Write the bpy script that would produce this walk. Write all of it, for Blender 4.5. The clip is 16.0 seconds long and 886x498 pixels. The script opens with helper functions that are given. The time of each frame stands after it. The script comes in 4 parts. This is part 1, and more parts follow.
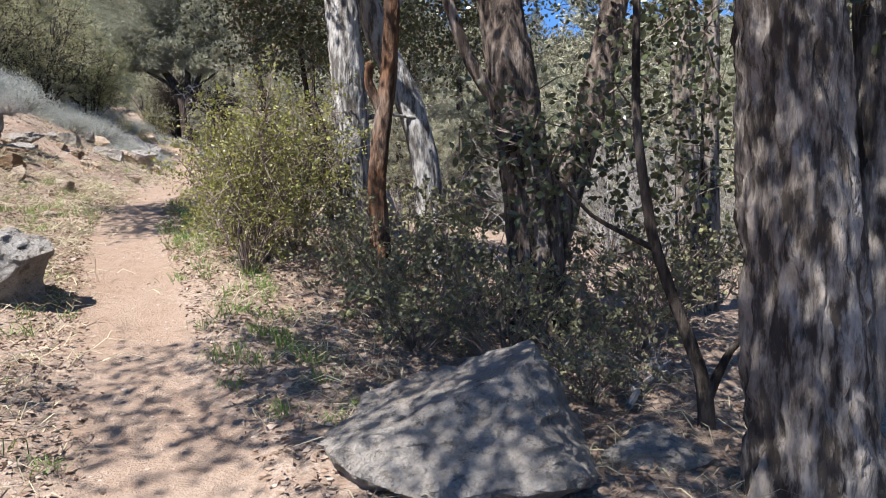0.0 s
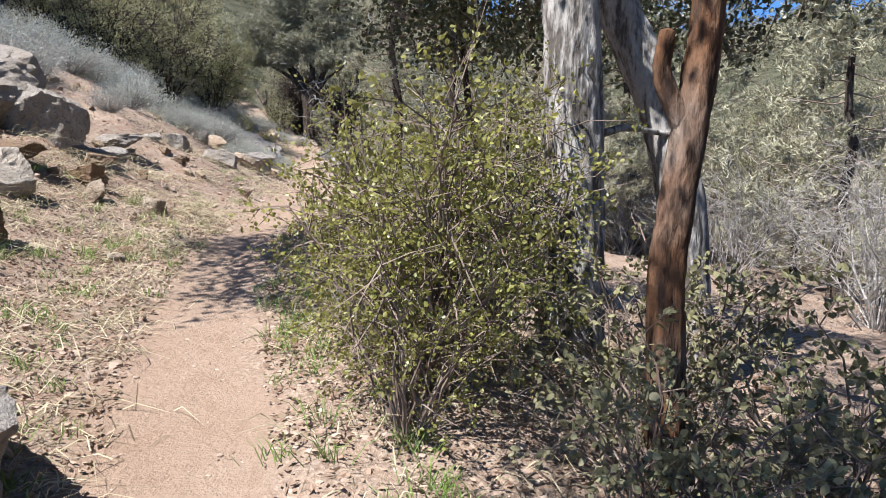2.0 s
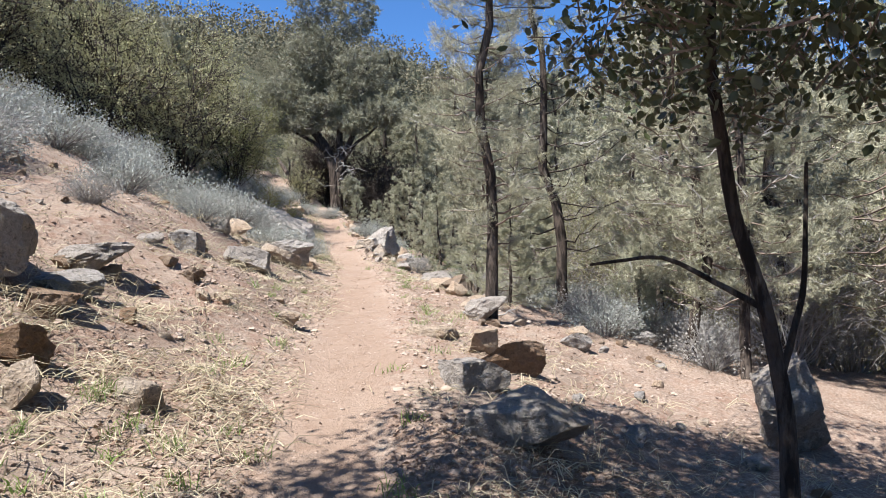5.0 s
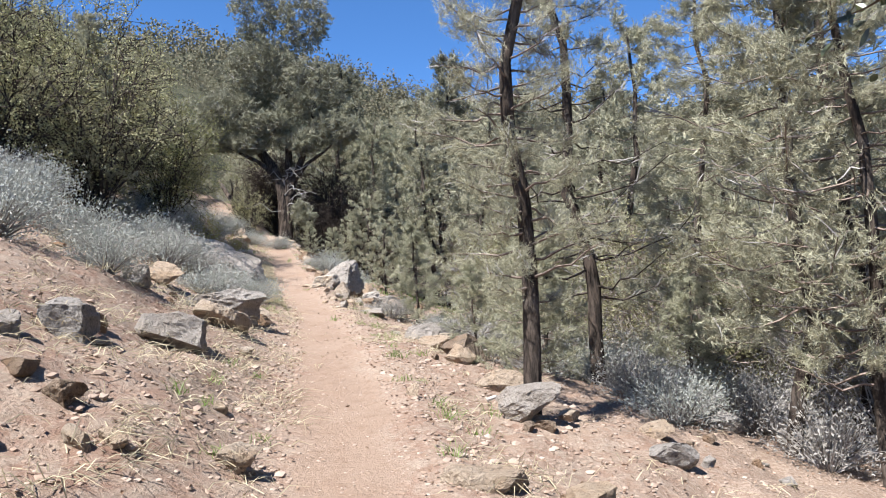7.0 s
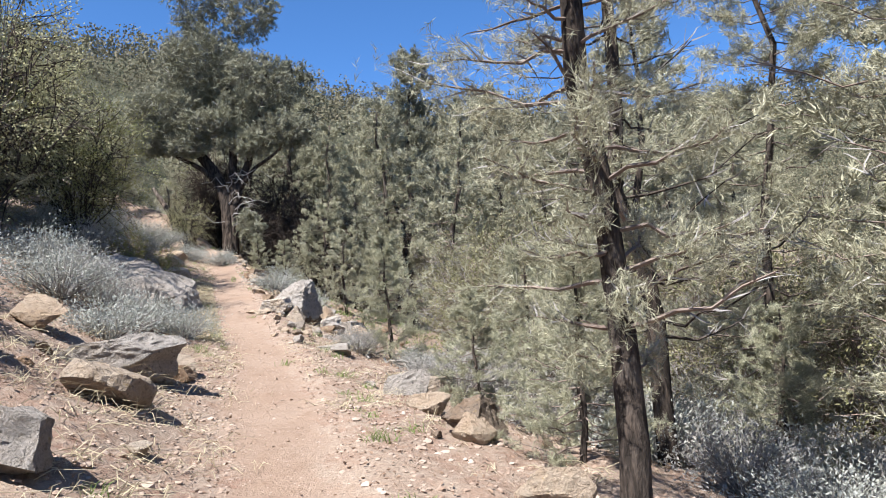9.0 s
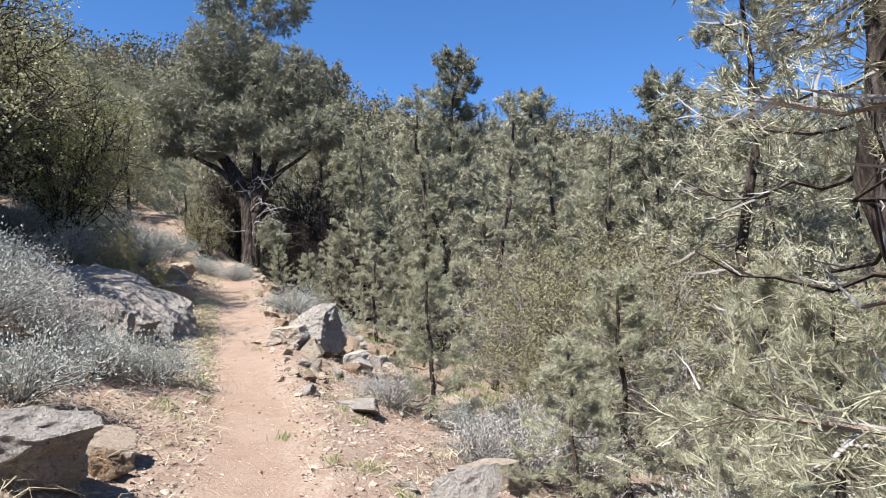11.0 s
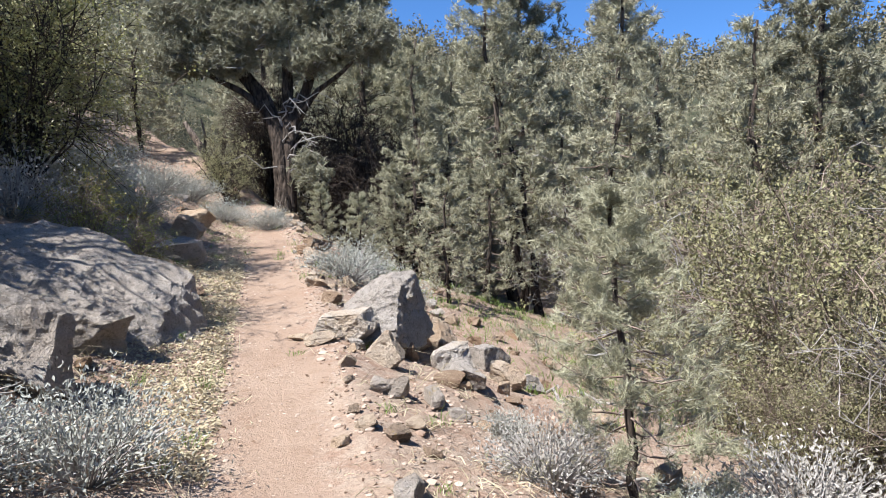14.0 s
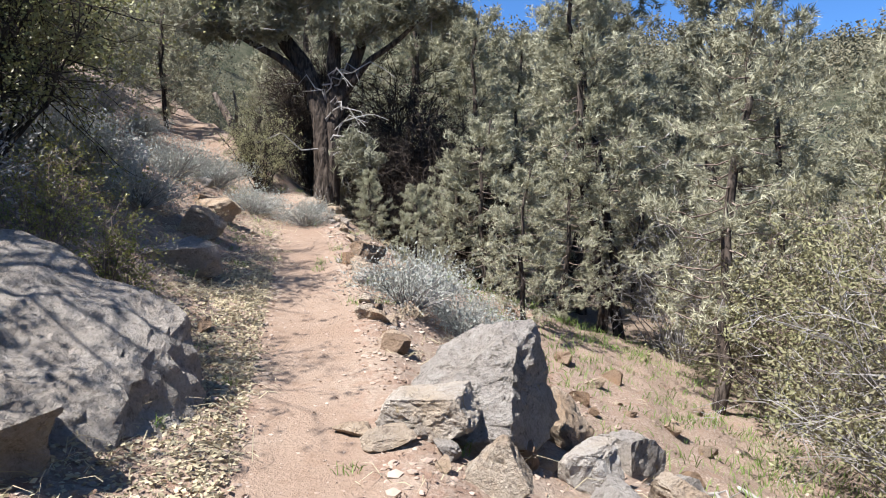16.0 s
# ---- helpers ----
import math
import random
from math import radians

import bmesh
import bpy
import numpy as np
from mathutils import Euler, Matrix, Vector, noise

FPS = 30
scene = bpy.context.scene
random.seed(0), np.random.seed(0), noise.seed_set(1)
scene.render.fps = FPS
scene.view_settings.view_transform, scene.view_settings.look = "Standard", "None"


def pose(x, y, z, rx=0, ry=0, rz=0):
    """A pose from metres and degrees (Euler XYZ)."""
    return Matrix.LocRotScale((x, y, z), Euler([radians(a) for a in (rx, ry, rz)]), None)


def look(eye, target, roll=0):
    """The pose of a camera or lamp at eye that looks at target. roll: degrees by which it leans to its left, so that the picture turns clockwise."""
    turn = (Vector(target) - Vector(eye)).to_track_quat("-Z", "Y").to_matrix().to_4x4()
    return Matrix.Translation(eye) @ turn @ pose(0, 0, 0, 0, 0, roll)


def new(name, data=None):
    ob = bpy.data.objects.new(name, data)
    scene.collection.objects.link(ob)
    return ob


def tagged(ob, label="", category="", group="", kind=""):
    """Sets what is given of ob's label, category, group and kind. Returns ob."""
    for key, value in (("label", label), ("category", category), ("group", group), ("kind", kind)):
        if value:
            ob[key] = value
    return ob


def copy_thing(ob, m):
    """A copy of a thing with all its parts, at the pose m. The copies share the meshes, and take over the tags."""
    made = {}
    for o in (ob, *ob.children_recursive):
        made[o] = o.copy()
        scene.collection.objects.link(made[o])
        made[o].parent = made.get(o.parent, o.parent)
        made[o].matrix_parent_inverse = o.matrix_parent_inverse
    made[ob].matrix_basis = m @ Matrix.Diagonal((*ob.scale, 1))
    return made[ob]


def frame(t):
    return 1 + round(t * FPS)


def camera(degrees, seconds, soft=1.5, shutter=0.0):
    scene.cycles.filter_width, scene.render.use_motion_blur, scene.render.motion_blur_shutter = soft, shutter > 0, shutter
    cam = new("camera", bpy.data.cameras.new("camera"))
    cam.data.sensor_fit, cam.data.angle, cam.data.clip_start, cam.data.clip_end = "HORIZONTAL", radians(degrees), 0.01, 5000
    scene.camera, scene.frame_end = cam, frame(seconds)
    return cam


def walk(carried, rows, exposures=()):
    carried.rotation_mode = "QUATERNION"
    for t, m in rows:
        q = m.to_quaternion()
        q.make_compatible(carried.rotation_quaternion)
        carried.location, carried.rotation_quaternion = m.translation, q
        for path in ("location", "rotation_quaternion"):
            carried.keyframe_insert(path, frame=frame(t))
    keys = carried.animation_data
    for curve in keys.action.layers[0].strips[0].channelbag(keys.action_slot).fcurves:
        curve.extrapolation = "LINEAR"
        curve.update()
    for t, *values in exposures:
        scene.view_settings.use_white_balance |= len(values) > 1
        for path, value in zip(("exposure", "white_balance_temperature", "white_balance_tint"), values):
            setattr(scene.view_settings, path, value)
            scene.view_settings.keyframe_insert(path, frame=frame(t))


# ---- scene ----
cam = camera(63.9, 16.0, 1.0)
PATH = [
    (0, (-0.015, 0.058, 1.494), (-0.015, 2.056, 1.416), -1.4),
    (0.5, (-0.181, 0.751, 1.594), (-0.249, 2.746, 1.469), 1.0),
    (1, (-0.345, 1.451, 1.685), (-0.428, 3.446, 1.577), 0.2),
    (1.5, (-0.625, 2.152, 1.815), (-0.861, 4.137, 1.76), -1.2),
    (2, (-0.946, 2.725, 1.988), (-1.25, 4.7, 1.908), 1.0),
    (2.5, (-1.214, 3.373, 2.074), (-1.641, 5.326, 2.038), 1.2),
    (3, (-1.568, 3.877, 2.214), (-2.153, 5.788, 2.281), 3.2),
    (3.5, (-1.888, 4.413, 2.345), (-2.501, 6.31, 2.505), 1.3),
    (4, (-2.21, 4.881, 2.483), (-2.799, 6.784, 2.665), 0.8),
    (4.5, (-2.453, 5.32, 2.622), (-2.9, 7.267, 2.72), 0.4),
    (4.7, (-2.534, 5.552, 2.645), (-2.93, 7.511, 2.728), -0.2),
    (6.8, (-3.651, 8.2, 3.194), (-3.843, 10.188, 3.309), -0.1),
    (7, (-3.72, 8.448, 3.191), (-3.914, 10.433, 3.33), -1.7),
    (7.5, (-3.875, 9.061, 3.324), (-4.093, 11.041, 3.497), -3.9),
    (8, (-4.057, 9.669, 3.43), (-4.198, 11.657, 3.591), -2.1),
    (8.2, (-4.092, 9.932, 3.415), (-4.171, 11.923, 3.579), -2.4),
    (10.3, (-4.753, 12.828, 3.722), (-4.818, 14.821, 3.873), -3.7),
    (10.5, (-4.767, 13.104, 3.73), (-4.839, 15.094, 3.915), -4.3),
    (11, (-4.783, 13.712, 3.801), (-4.938, 15.695, 4.011), -0.8),
    (11.5, (-4.857, 14.329, 3.929), (-5.052, 16.317, 4.027), 2.6),
    (12, (-5.013, 15.02, 4.002), (-5.249, 17.005, 4.064), 0.7),
    (12.5, (-5.329, 15.649, 4.102), (-5.551, 17.637, 4.116), -0.5),
    (13, (-5.581, 16.32, 4.142), (-5.813, 18.307, 4.157), -3.0),
    (13.5, (-5.914, 16.953, 4.22), (-6.211, 18.93, 4.257), -2.1),
    (14, (-6.12, 17.707, 4.248), (-6.386, 19.689, 4.278), -2.2),
    (14.5, (-6.398, 18.342, 4.391), (-6.681, 20.322, 4.43), -2.0),
    (15, (-6.63, 18.918, 4.49), (-6.953, 20.891, 4.539), -1.5),
    (15.5, (-6.867, 19.597, 4.552), (-7.229, 21.564, 4.599), -1.0),
    (16, (-7.155, 20.257, 4.604), (-7.511, 22.225, 4.604), 0.4),
]
walk(cam, [(t, look(eye, target, roll)) for t, eye, target, roll in PATH])

# ---- light ----
SUN_FROM = Vector((-0.52, -0.62, 1.22)).normalized()
world = bpy.data.worlds.new("sky")
scene.world = world
world.use_nodes = True
wn = world.node_tree.nodes
sky = wn.new("ShaderNodeTexSky")
sky.sky_type, sky.sun_disc = "NISHITA", False
sky.sun_elevation = math.asin(SUN_FROM.z)
sky.sun_rotation = math.atan2(SUN_FROM.x, SUN_FROM.y)
sky.altitude, sky.air_density, sky.dust_density, sky.ozone_density = 2600, 0.8, 0.0, 6.0
deep = wn.new("ShaderNodeHueSaturation")
deep.inputs["Saturation"].default_value, deep.inputs["Value"].default_value = 1.12, 1.08
world.node_tree.links.new(sky.outputs[0], deep.inputs["Color"])
world.node_tree.links.new(deep.outputs[0], wn["Background"].inputs[0])
wn["Background"].inputs[1].default_value = 0.092
sun = new("sun", bpy.data.lights.new("sun", "SUN"))
sun.data.energy, sun.data.angle, sun.data.color = 5.0, radians(0.55), (1.0, 0.99, 0.985)
sun.matrix_world = look(SUN_FROM * 60, (0, 0, 0))
scene.view_settings.exposure = 1.45

# ---- the lie of the land ----
TRAIL_Y = (-30, -3, 0, 2.64, 4.6, 5.7, 6.8, 8.6, 12.2, 14.3, 15.8, 18.2, 19.8, 22.6, 25.8, 28, 29.2, 32, 34.5, 37, 41, 47, 60)
TRAIL_X = (6, 0.9, 0.1, -1.0, -2.03, -2.53, -3.05, -3.7, -4.57, -5.2, -5.6, -6.39, -6.85, -8.0, -9.22, -10.1, -10.6, -11.8, -13.7, -16.1, -19.6, -24, -31)
RISE_Y = (-30, -5, 0, 2.9, 4.46, 5.6, 8.06, 11.66, 16.3, 20.2, 22.3, 26.5, 29.5, 31, 36, 45, 60, 140)
RISE_Z = (-5, -0.8, 0, 0.6, 0.97, 1.22, 1.66, 2.15, 2.6, 3.0, 3.22, 4.0, 4.7, 5.0, 6.3, 8.6, 11, 20)


def soft_line(y, ys, vs):
    y = np.asarray(y, float)
    return sum(np.interp(y + o, ys, vs) for o in (-0.9, -0.45, 0, 0.45, 0.9)) / 5


def trail_x(y):
    return soft_line(y, TRAIL_Y, TRAIL_X)


def ramp(v, a, b):
    u = np.clip((np.asarray(v, float) - a) / (b - a), 0, 1)
    return u * u * (3 - 2 * u)


def lumps(x, y, s):
    return (np.sin(x * 1.7 * s + 1.3 * np.sin(y * 1.1 * s)) * np.cos(y * 1.3 * s + 0.8 * np.sin(x * 0.9 * s))
            + 0.5 * np.sin(x * 3.9 * s + y * 2.7 * s + 1.0) * np.sin(y * 3.3 * s - x * 1.9 * s))


def ground(x, y):
    """The height of the hillside: a bench trail, rising ground west of it and a ravine east of it."""
    x, y = np.asarray(x, float), np.asarray(y, float)
    d = (x - trail_x(y)) * 0.93
    z = soft_line(y, RISE_Y, RISE_Z)
    z = z + (1.1 * ramp(y, 33.5, 38) + 0.08 * np.clip(y - 38, 0, 20)) * (1 - ramp(d, 0, 3.5))
    up = np.maximum(-d - 0.45, 0)
    z = z + 0.2 * ramp(up, 0.1, 0.7) * ramp(y, 10.5, 13) * (1 - ramp(y, 16, 19))
    z = z + np.minimum(up, 26) * (0.41 + 0.08 * ramp(y, 8, 14)) + np.clip(up - 26, 0, 400) * 0.16 - 0.12 * ramp(up, 0, 0.6) + 0.12 * ramp(up, 1.0, 2.0)
    down = np.maximum(d - 0.55, 0)
    steep = 0.16 + 0.12 * ramp(y, 4, 13) + 0.14 * ramp(y, 17, 21) + 0.22 * ramp(y, 22, 31)
    fall = steep * 10.5 * (1 - np.exp(-down / 10.5)) + steep * 0.15 * ramp(down, 0.2, 1.5)
    far = np.clip(down - 14, 0, 300)
    z = z - fall + far * 0.13 * ramp(far, 0, 20)
    off = ramp(np.abs(d), 0.4, 1.6)
    z = z + off * (0.05 * lumps(x, y, 1.3) + 0.11 * lumps(x + 9, y, 0.42)) + (0.006 + 0.012 * off) * lumps(x, y, 4.1) - 0.03 * (1 - ramp(np.abs(d), 0.15, 0.5))
    hills = 30 * np.exp(-((x + 14) ** 2 / 48 ** 2 + (y - 185) ** 2 / 80 ** 2)) + 92 * np.exp(-((x - 115) ** 2 / 140 ** 2 + (y - 460) ** 2 / 130 ** 2))
    hills = hills + 18 * np.exp(-((x + 190) ** 2 / 120 ** 2 + (y - 90) ** 2 / 160 ** 2)) + 30 * np.exp(-((x - 200) ** 2 / 120 ** 2 + (y - 90) ** 2 / 190 ** 2))
    z = z + ramp(np.hypot(x + 5, y - 15), 35, 110) * (hills + 3.0 * lumps(x, y, 0.035))
    return z


def gz(x, y):
    return float(ground(x, y))


def gx(d, y):
    """The x that lies d metres east of the trail's middle."""
    return float(trail_x(y)) + d

# ---- mesh tools ----
rng = np.random.default_rng(7)


class Soup:
    """Points and triangles, gathered and then made into one mesh."""

    def __init__(self):
        self.v, self.f, self.n = [], [], 0

    def add(self, v, f):
        v = np.asarray(v, float).reshape(-1, 3)
        self.v.append(v)
        self.f.append(np.asarray(f, int).reshape(-1, 3) + self.n)
        self.n += len(v)
        return self

    def mesh(self, name, material, smooth=False):
        me = bpy.data.meshes.new(name)
        v, f = np.concatenate(self.v), np.concatenate(self.f)
        me.vertices.add(len(v))
        me.vertices.foreach_set("co", v.ravel())
        me.loops.add(len(f) * 3)
        me.loops.foreach_set("vertex_index", f.ravel())
        me.polygons.add(len(f))
        me.polygons.foreach_set("loop_start", np.arange(0, len(f) * 3, 3))
        me.polygons.foreach_set("use_smooth", np.full(len(f), smooth))
        me.update(calc_edges=True)
        me.validate()
        me.materials.append(material)
        return me


def part(name, data, parent, label=""):
    """One mesh as a part of a thing."""
    ob = new(name, data)
    ob.parent = parent
    return tagged(ob, label)


def unit(v):
    return v / np.maximum(np.linalg.norm(v, axis=-1, keepdims=True), 1e-9)


def ball(n, r):
    """n directions, evenly at random."""
    return unit(r.normal(size=(n, 3)))


def tube(pts, radii, sides=6, furrow=0.0, r=None, cap=True):
    """A tapered tube along points; furrow: the depth of the bark's ridges as a share of the radius."""
    pts, radii = np.asarray(pts, float), np.asarray(radii, float)
    n = len(pts)
    tang = unit(np.gradient(pts, axis=0))
    ref = np.array((0.31, 0.95, 0.05)) if abs(tang[0][2]) > 0.5 else np.array((0.05, 0.1, 1.0))
    a = unit(np.cross(tang, ref))
    b = np.cross(tang, a)
    th = np.arange(sides) / sides * 2 * np.pi
    rad = np.repeat(radii[:, None], sides, 1)
    if furrow:
        run = np.concatenate(([0], np.cumsum(np.linalg.norm(np.diff(pts, axis=0), axis=1))))[:, None]
        base = radii[0]
        k = 2.6 if sides > 30 else 1.8
        off = float(r.uniform(0, 50)) if r is not None else 0.0
        stretch = 0.42 / base * 0.22
        ridge = np.array([[abs(noise.noise(Vector((math.cos(t) * k + off, math.sin(t) * k, u * stretch * 6)))) * 1.5
                           + 0.6 * abs(noise.noise(Vector((math.cos(t) * k * 2.3, math.sin(t) * k * 2.3 + off, u * stretch * 15))))
                           + 0.35 * noise.noise(Vector((math.cos(t) * 5, math.sin(t) * 5, u * stretch * 40 + off))) for t in th] for u in run[:, 0]])
        rad = rad * (1 + furrow * 1.9 * (np.minimum(ridge, 0.75) - 0.45) + 0.05 * np.sin(th * 3 + run / base * 0.5))
        if r is not None:
            rad = rad * (1 + furrow * 0.22 * r.normal(size=rad.shape))
    v = pts[:, None] + rad[..., None] * (a[:, None] * np.cos(th)[None, :, None] + b[:, None] * np.sin(th)[None, :, None])
    i = np.arange(n - 1)[:, None] * sides
    j = np.arange(sides)[None]
    p, q = i + j, i + (j + 1) % sides
    f = np.concatenate((np.stack((p, q, q + sides), -1).reshape(-1, 3), np.stack((p, q + sides, p + sides), -1).reshape(-1, 3)))
    v = v.reshape(-1, 3)
    if cap:
        e = len(v)
        v = np.concatenate((v, pts[-1:] + tang[-1:] * radii[-1] * 0.4))
        last = (n - 1) * sides
        f = np.concatenate((f, np.stack((last + np.arange(sides), last + (np.arange(sides) + 1) % sides, np.full(sides, e)), -1)))
    return v, f


def bend(a, b, sag, n, r, wob=0.0):
    """n points from a to b that hang by sag in the middle and wobble."""
    a, b = np.asarray(a, float), np.asarray(b, float)
    u = np.linspace(0, 1, n)[:, None]
    p = a + (b - a) * u
    p[:, 2] -= (4 * sag * u * (1 - u))[:, 0]
    if wob:
        w = r.normal(size=(n, 3)) * wob
        w[0] = w[-1] = 0
        p += w
    return p


def leaves(soup, at, way, size, width, r, fold=0.25):
    """A folded diamond leaf at each point."""
    n = len(at)
    way = unit(way)
    side = unit(np.cross(way, ball(n, r)))
    up = np.cross(side, way)
    s = (size * r.uniform(0.65, 1.25, n))[:, None]
    w = s * width
    v = np.stack((at, at + way * s * 0.5 + side * w * 0.5 + up * w * fold, at + way * s, at + way * s * 0.5 - side * w * 0.5 + up * w * fold), 1)
    i = np.arange(n)[:, None] * 4
    soup.add(v.reshape(-1, 3), np.concatenate((i + (0, 1, 2), i + (0, 2, 3))))


def oak_leaves(soup, at, way, size, r):
    """A broader leaf of six points with a slightly lobed rim."""
    n = len(at)
    way = unit(way)
    side = unit(np.cross(way, ball(n, r)))
    up = np.cross(side, way)
    s = (size * r.uniform(0.6, 1.3, n))[:, None]
    cup = r.uniform(-0.05, 0.2, n)[:, None]
    outline = ((0, 0), (0.25, 0.27), (0.62, 0.33), (1.0, 0.0), (0.66, -0.31), (0.28, -0.29))
    v = np.stack([at + way * s * a + side * s * b + up * s * cup * abs(b) * 3 for a, b in outline], 1)
    i = np.arange(n)[:, None] * 6
    soup.add(v.reshape(-1, 3), np.concatenate((i + (0, 1, 2), i + (0, 2, 3), i + (0, 3, 4), i + (0, 4, 5))))


def needles(soup, at, way, k, size, width, r, spread=0.75, back=0.12):
    """A brush of k needles at each point."""
    n = len(at)
    w = np.repeat(unit(way), k, 0)
    p = np.repeat(at, k, 0)
    d = unit(w + ball(n * k, r) * spread)
    s = (size * r.uniform(0.7, 1.2, n * k))[:, None]
    p = p - w * (r.uniform(0, 1, n * k)[:, None] * back)
    side = unit(np.cross(d, ball(n * k, r))) * width * 0.5
    v = np.stack((p - side, p + side, p + d * s), 1)
    soup.add(v.reshape(-1, 3), np.arange(n * k * 3).reshape(-1, 3))


def slivers(soup, a, b, width, r):
    """Fine twigs, each a thin bent strip from a to b."""
    a, b = np.asarray(a), np.asarray(b)
    n = len(a)
    side = unit(np.cross(b - a, ball(n, r))) * width * 0.5
    mid = (a + b) / 2 + ball(n, r) * np.linalg.norm(b - a, axis=1, keepdims=True) * 0.08
    v = np.stack((a - side, a + side, mid + side * 0.7, mid - side * 0.7, b), 1)
    i = np.arange(n)[:, None] * 5
    soup.add(v.reshape(-1, 3), np.concatenate((i + (0, 1, 2), i + (0, 2, 3), i + (3, 2, 4))))


def scatter_blades(soup, at, n, height, lean, width, r, droop=0.3, radius=0.04):
    """Tufts of bent grass blades; at: the tufts' feet."""
    m = len(at)
    p = np.repeat(at, n, 0) + np.concatenate((r.normal(size=(m * n, 2)) * radius, np.zeros((m * n, 1))), 1)
    p[:, 2] -= 0.01
    d = np.concatenate((r.normal(size=(m * n, 2)) * lean, np.ones((m * n, 1))), 1)
    d = unit(d)
    h = (np.repeat(height, n) * r.uniform(0.5, 1.2, m * n))[:, None]
    flat = d * (1, 1, 0)
    mid, tip = p + d * h * 0.55, p + d * h + flat * h * droop - np.array((0, 0, 1)) * h * droop * 0.5
    side = unit(np.cross(d, ball(m * n, r))) * width * 0.5
    v = np.stack((p - side, p + side, mid - side * 0.8, mid + side * 0.8, tip), 1)
    i = np.arange(m * n)[:, None] * 5
    soup.add(v.reshape(-1, 3), np.concatenate((i + (0, 1, 3), i + (0, 3, 2), i + (2, 3, 4))))


# ---- materials ----
def shader(name, rough=0.85, spec=0.25):
    m = bpy.data.materials.new(name)
    m.use_nodes = True
    nt = m.node_tree
    b = nt.nodes["Principled BSDF"]
    b.inputs["Roughness"].default_value = rough
    b.inputs["Specular IOR Level"].default_value = spec
    return m, nt, b


def node(nt, kind, **values):
    n = nt.nodes.new(kind)
    for k, v in values.items():
        n.inputs[k.replace("_", " ")].default_value = v
    return n


def noise_tex(nt, scale, detail=4.0, rough=0.6, stretch=None, world_space=True):
    n = node(nt, "ShaderNodeTexNoise", Scale=scale, Detail=detail, Roughness=rough)
    if world_space:
        c = nt.nodes.new("ShaderNodeNewGeometry").outputs["Position"]
    else:
        c = nt.nodes.new("ShaderNodeTexCoord").outputs["Object"]
    if stretch:
        mp = node(nt, "ShaderNodeMapping", Scale=stretch)
        nt.links.new(c, mp.inputs[0])
        c = mp.outputs[0]
    nt.links.new(c, n.inputs["Vector"])
    return n.outputs["Fac"]


def band(nt, fac, lo, hi):
    n = node(nt, "ShaderNodeMapRange", From_Min=lo, From_Max=hi)
    nt.links.new(fac, n.inputs[0])
    return n.outputs[0]


def blend(nt, fac, a, b, mode="MIX"):
    n = nt.nodes.new("ShaderNodeMix")
    n.data_type, n.blend_type = "RGBA", mode
    for sock, v in ((n.inputs[0], fac), (n.inputs[6], a), (n.inputs[7], b)):
        if hasattr(v, "links"):
            nt.links.new(v, sock)
        else:
            sock.default_value = v if isinstance(v, float) else (*v, 1.0)
    return n.outputs[2]


def relief(nt, b, fac, depth, strength=1.0):
    n = node(nt, "ShaderNodeBump", Distance=depth, Strength=strength)
    nt.links.new(fac, n.inputs["Height"])
    nt.links.new(n.outputs[0], b.inputs["Normal"])


def leaf_material(name, a, b2, c, rough=0.5, glow=0.3, spec=0.3):
    """A leaf that differs from leaf to leaf and lets some light through."""
    m, nt, b = shader(name, rough, spec)
    g = nt.nodes.new("ShaderNodeNewGeometry")
    o = nt.nodes.new("ShaderNodeObjectInfo")
    col = blend(nt, g.outputs["Random Per Island"], a, b2)
    col = blend(nt, band(nt, noise_tex(nt, 2.2, 2), 0.42, 0.66), col, c)
    col = blend(nt, band(nt, o.outputs["Random"], -0.6, 1.6), col, blend(nt, 0.5, col, c), "MIX")
    nt.links.new(col, b.inputs["Base Color"])
    t = nt.nodes.new("ShaderNodeBsdfTranslucent")
    nt.links.new(col, t.inputs[0])
    mix = nt.nodes.new("ShaderNodeMixShader")
    mix.inputs[0].default_value = glow
    nt.links.new(b.outputs[0], mix.inputs[1])
    nt.links.new(t.outputs[0], mix.inputs[2])
    nt.links.new(mix.outputs[0], nt.nodes["Material Output"].inputs[0])
    return m


def bark_material(name, dark, mid, pale, scale=1.0, deep=0.045):
    m, nt, b = shader(name, 0.95, 0.1)
    streak = noise_tex(nt, 16 * scale, 6, 0.65, (1.0, 1.0, 0.22), False)
    fine = noise_tex(nt, 70 * scale, 4, 0.6, (1.0, 1.0, 0.35), False)
    big = noise_tex(nt, 2.5, 3, 0.6)
    col = blend(nt, band(nt, streak, 0.42, 0.55), dark, mid)
    col = blend(nt, band(nt, big, 0.45, 0.7), col, blend(nt, band(nt, streak, 0.44, 0.58), dark, pale))
    col = blend(nt, band(nt, fine, 0.3, 0.7), blend(nt, 0.35, col, dark), col)
    nt.links.new(col, b.inputs["Base Color"])
    relief(nt, b, streak, deep)
    return m


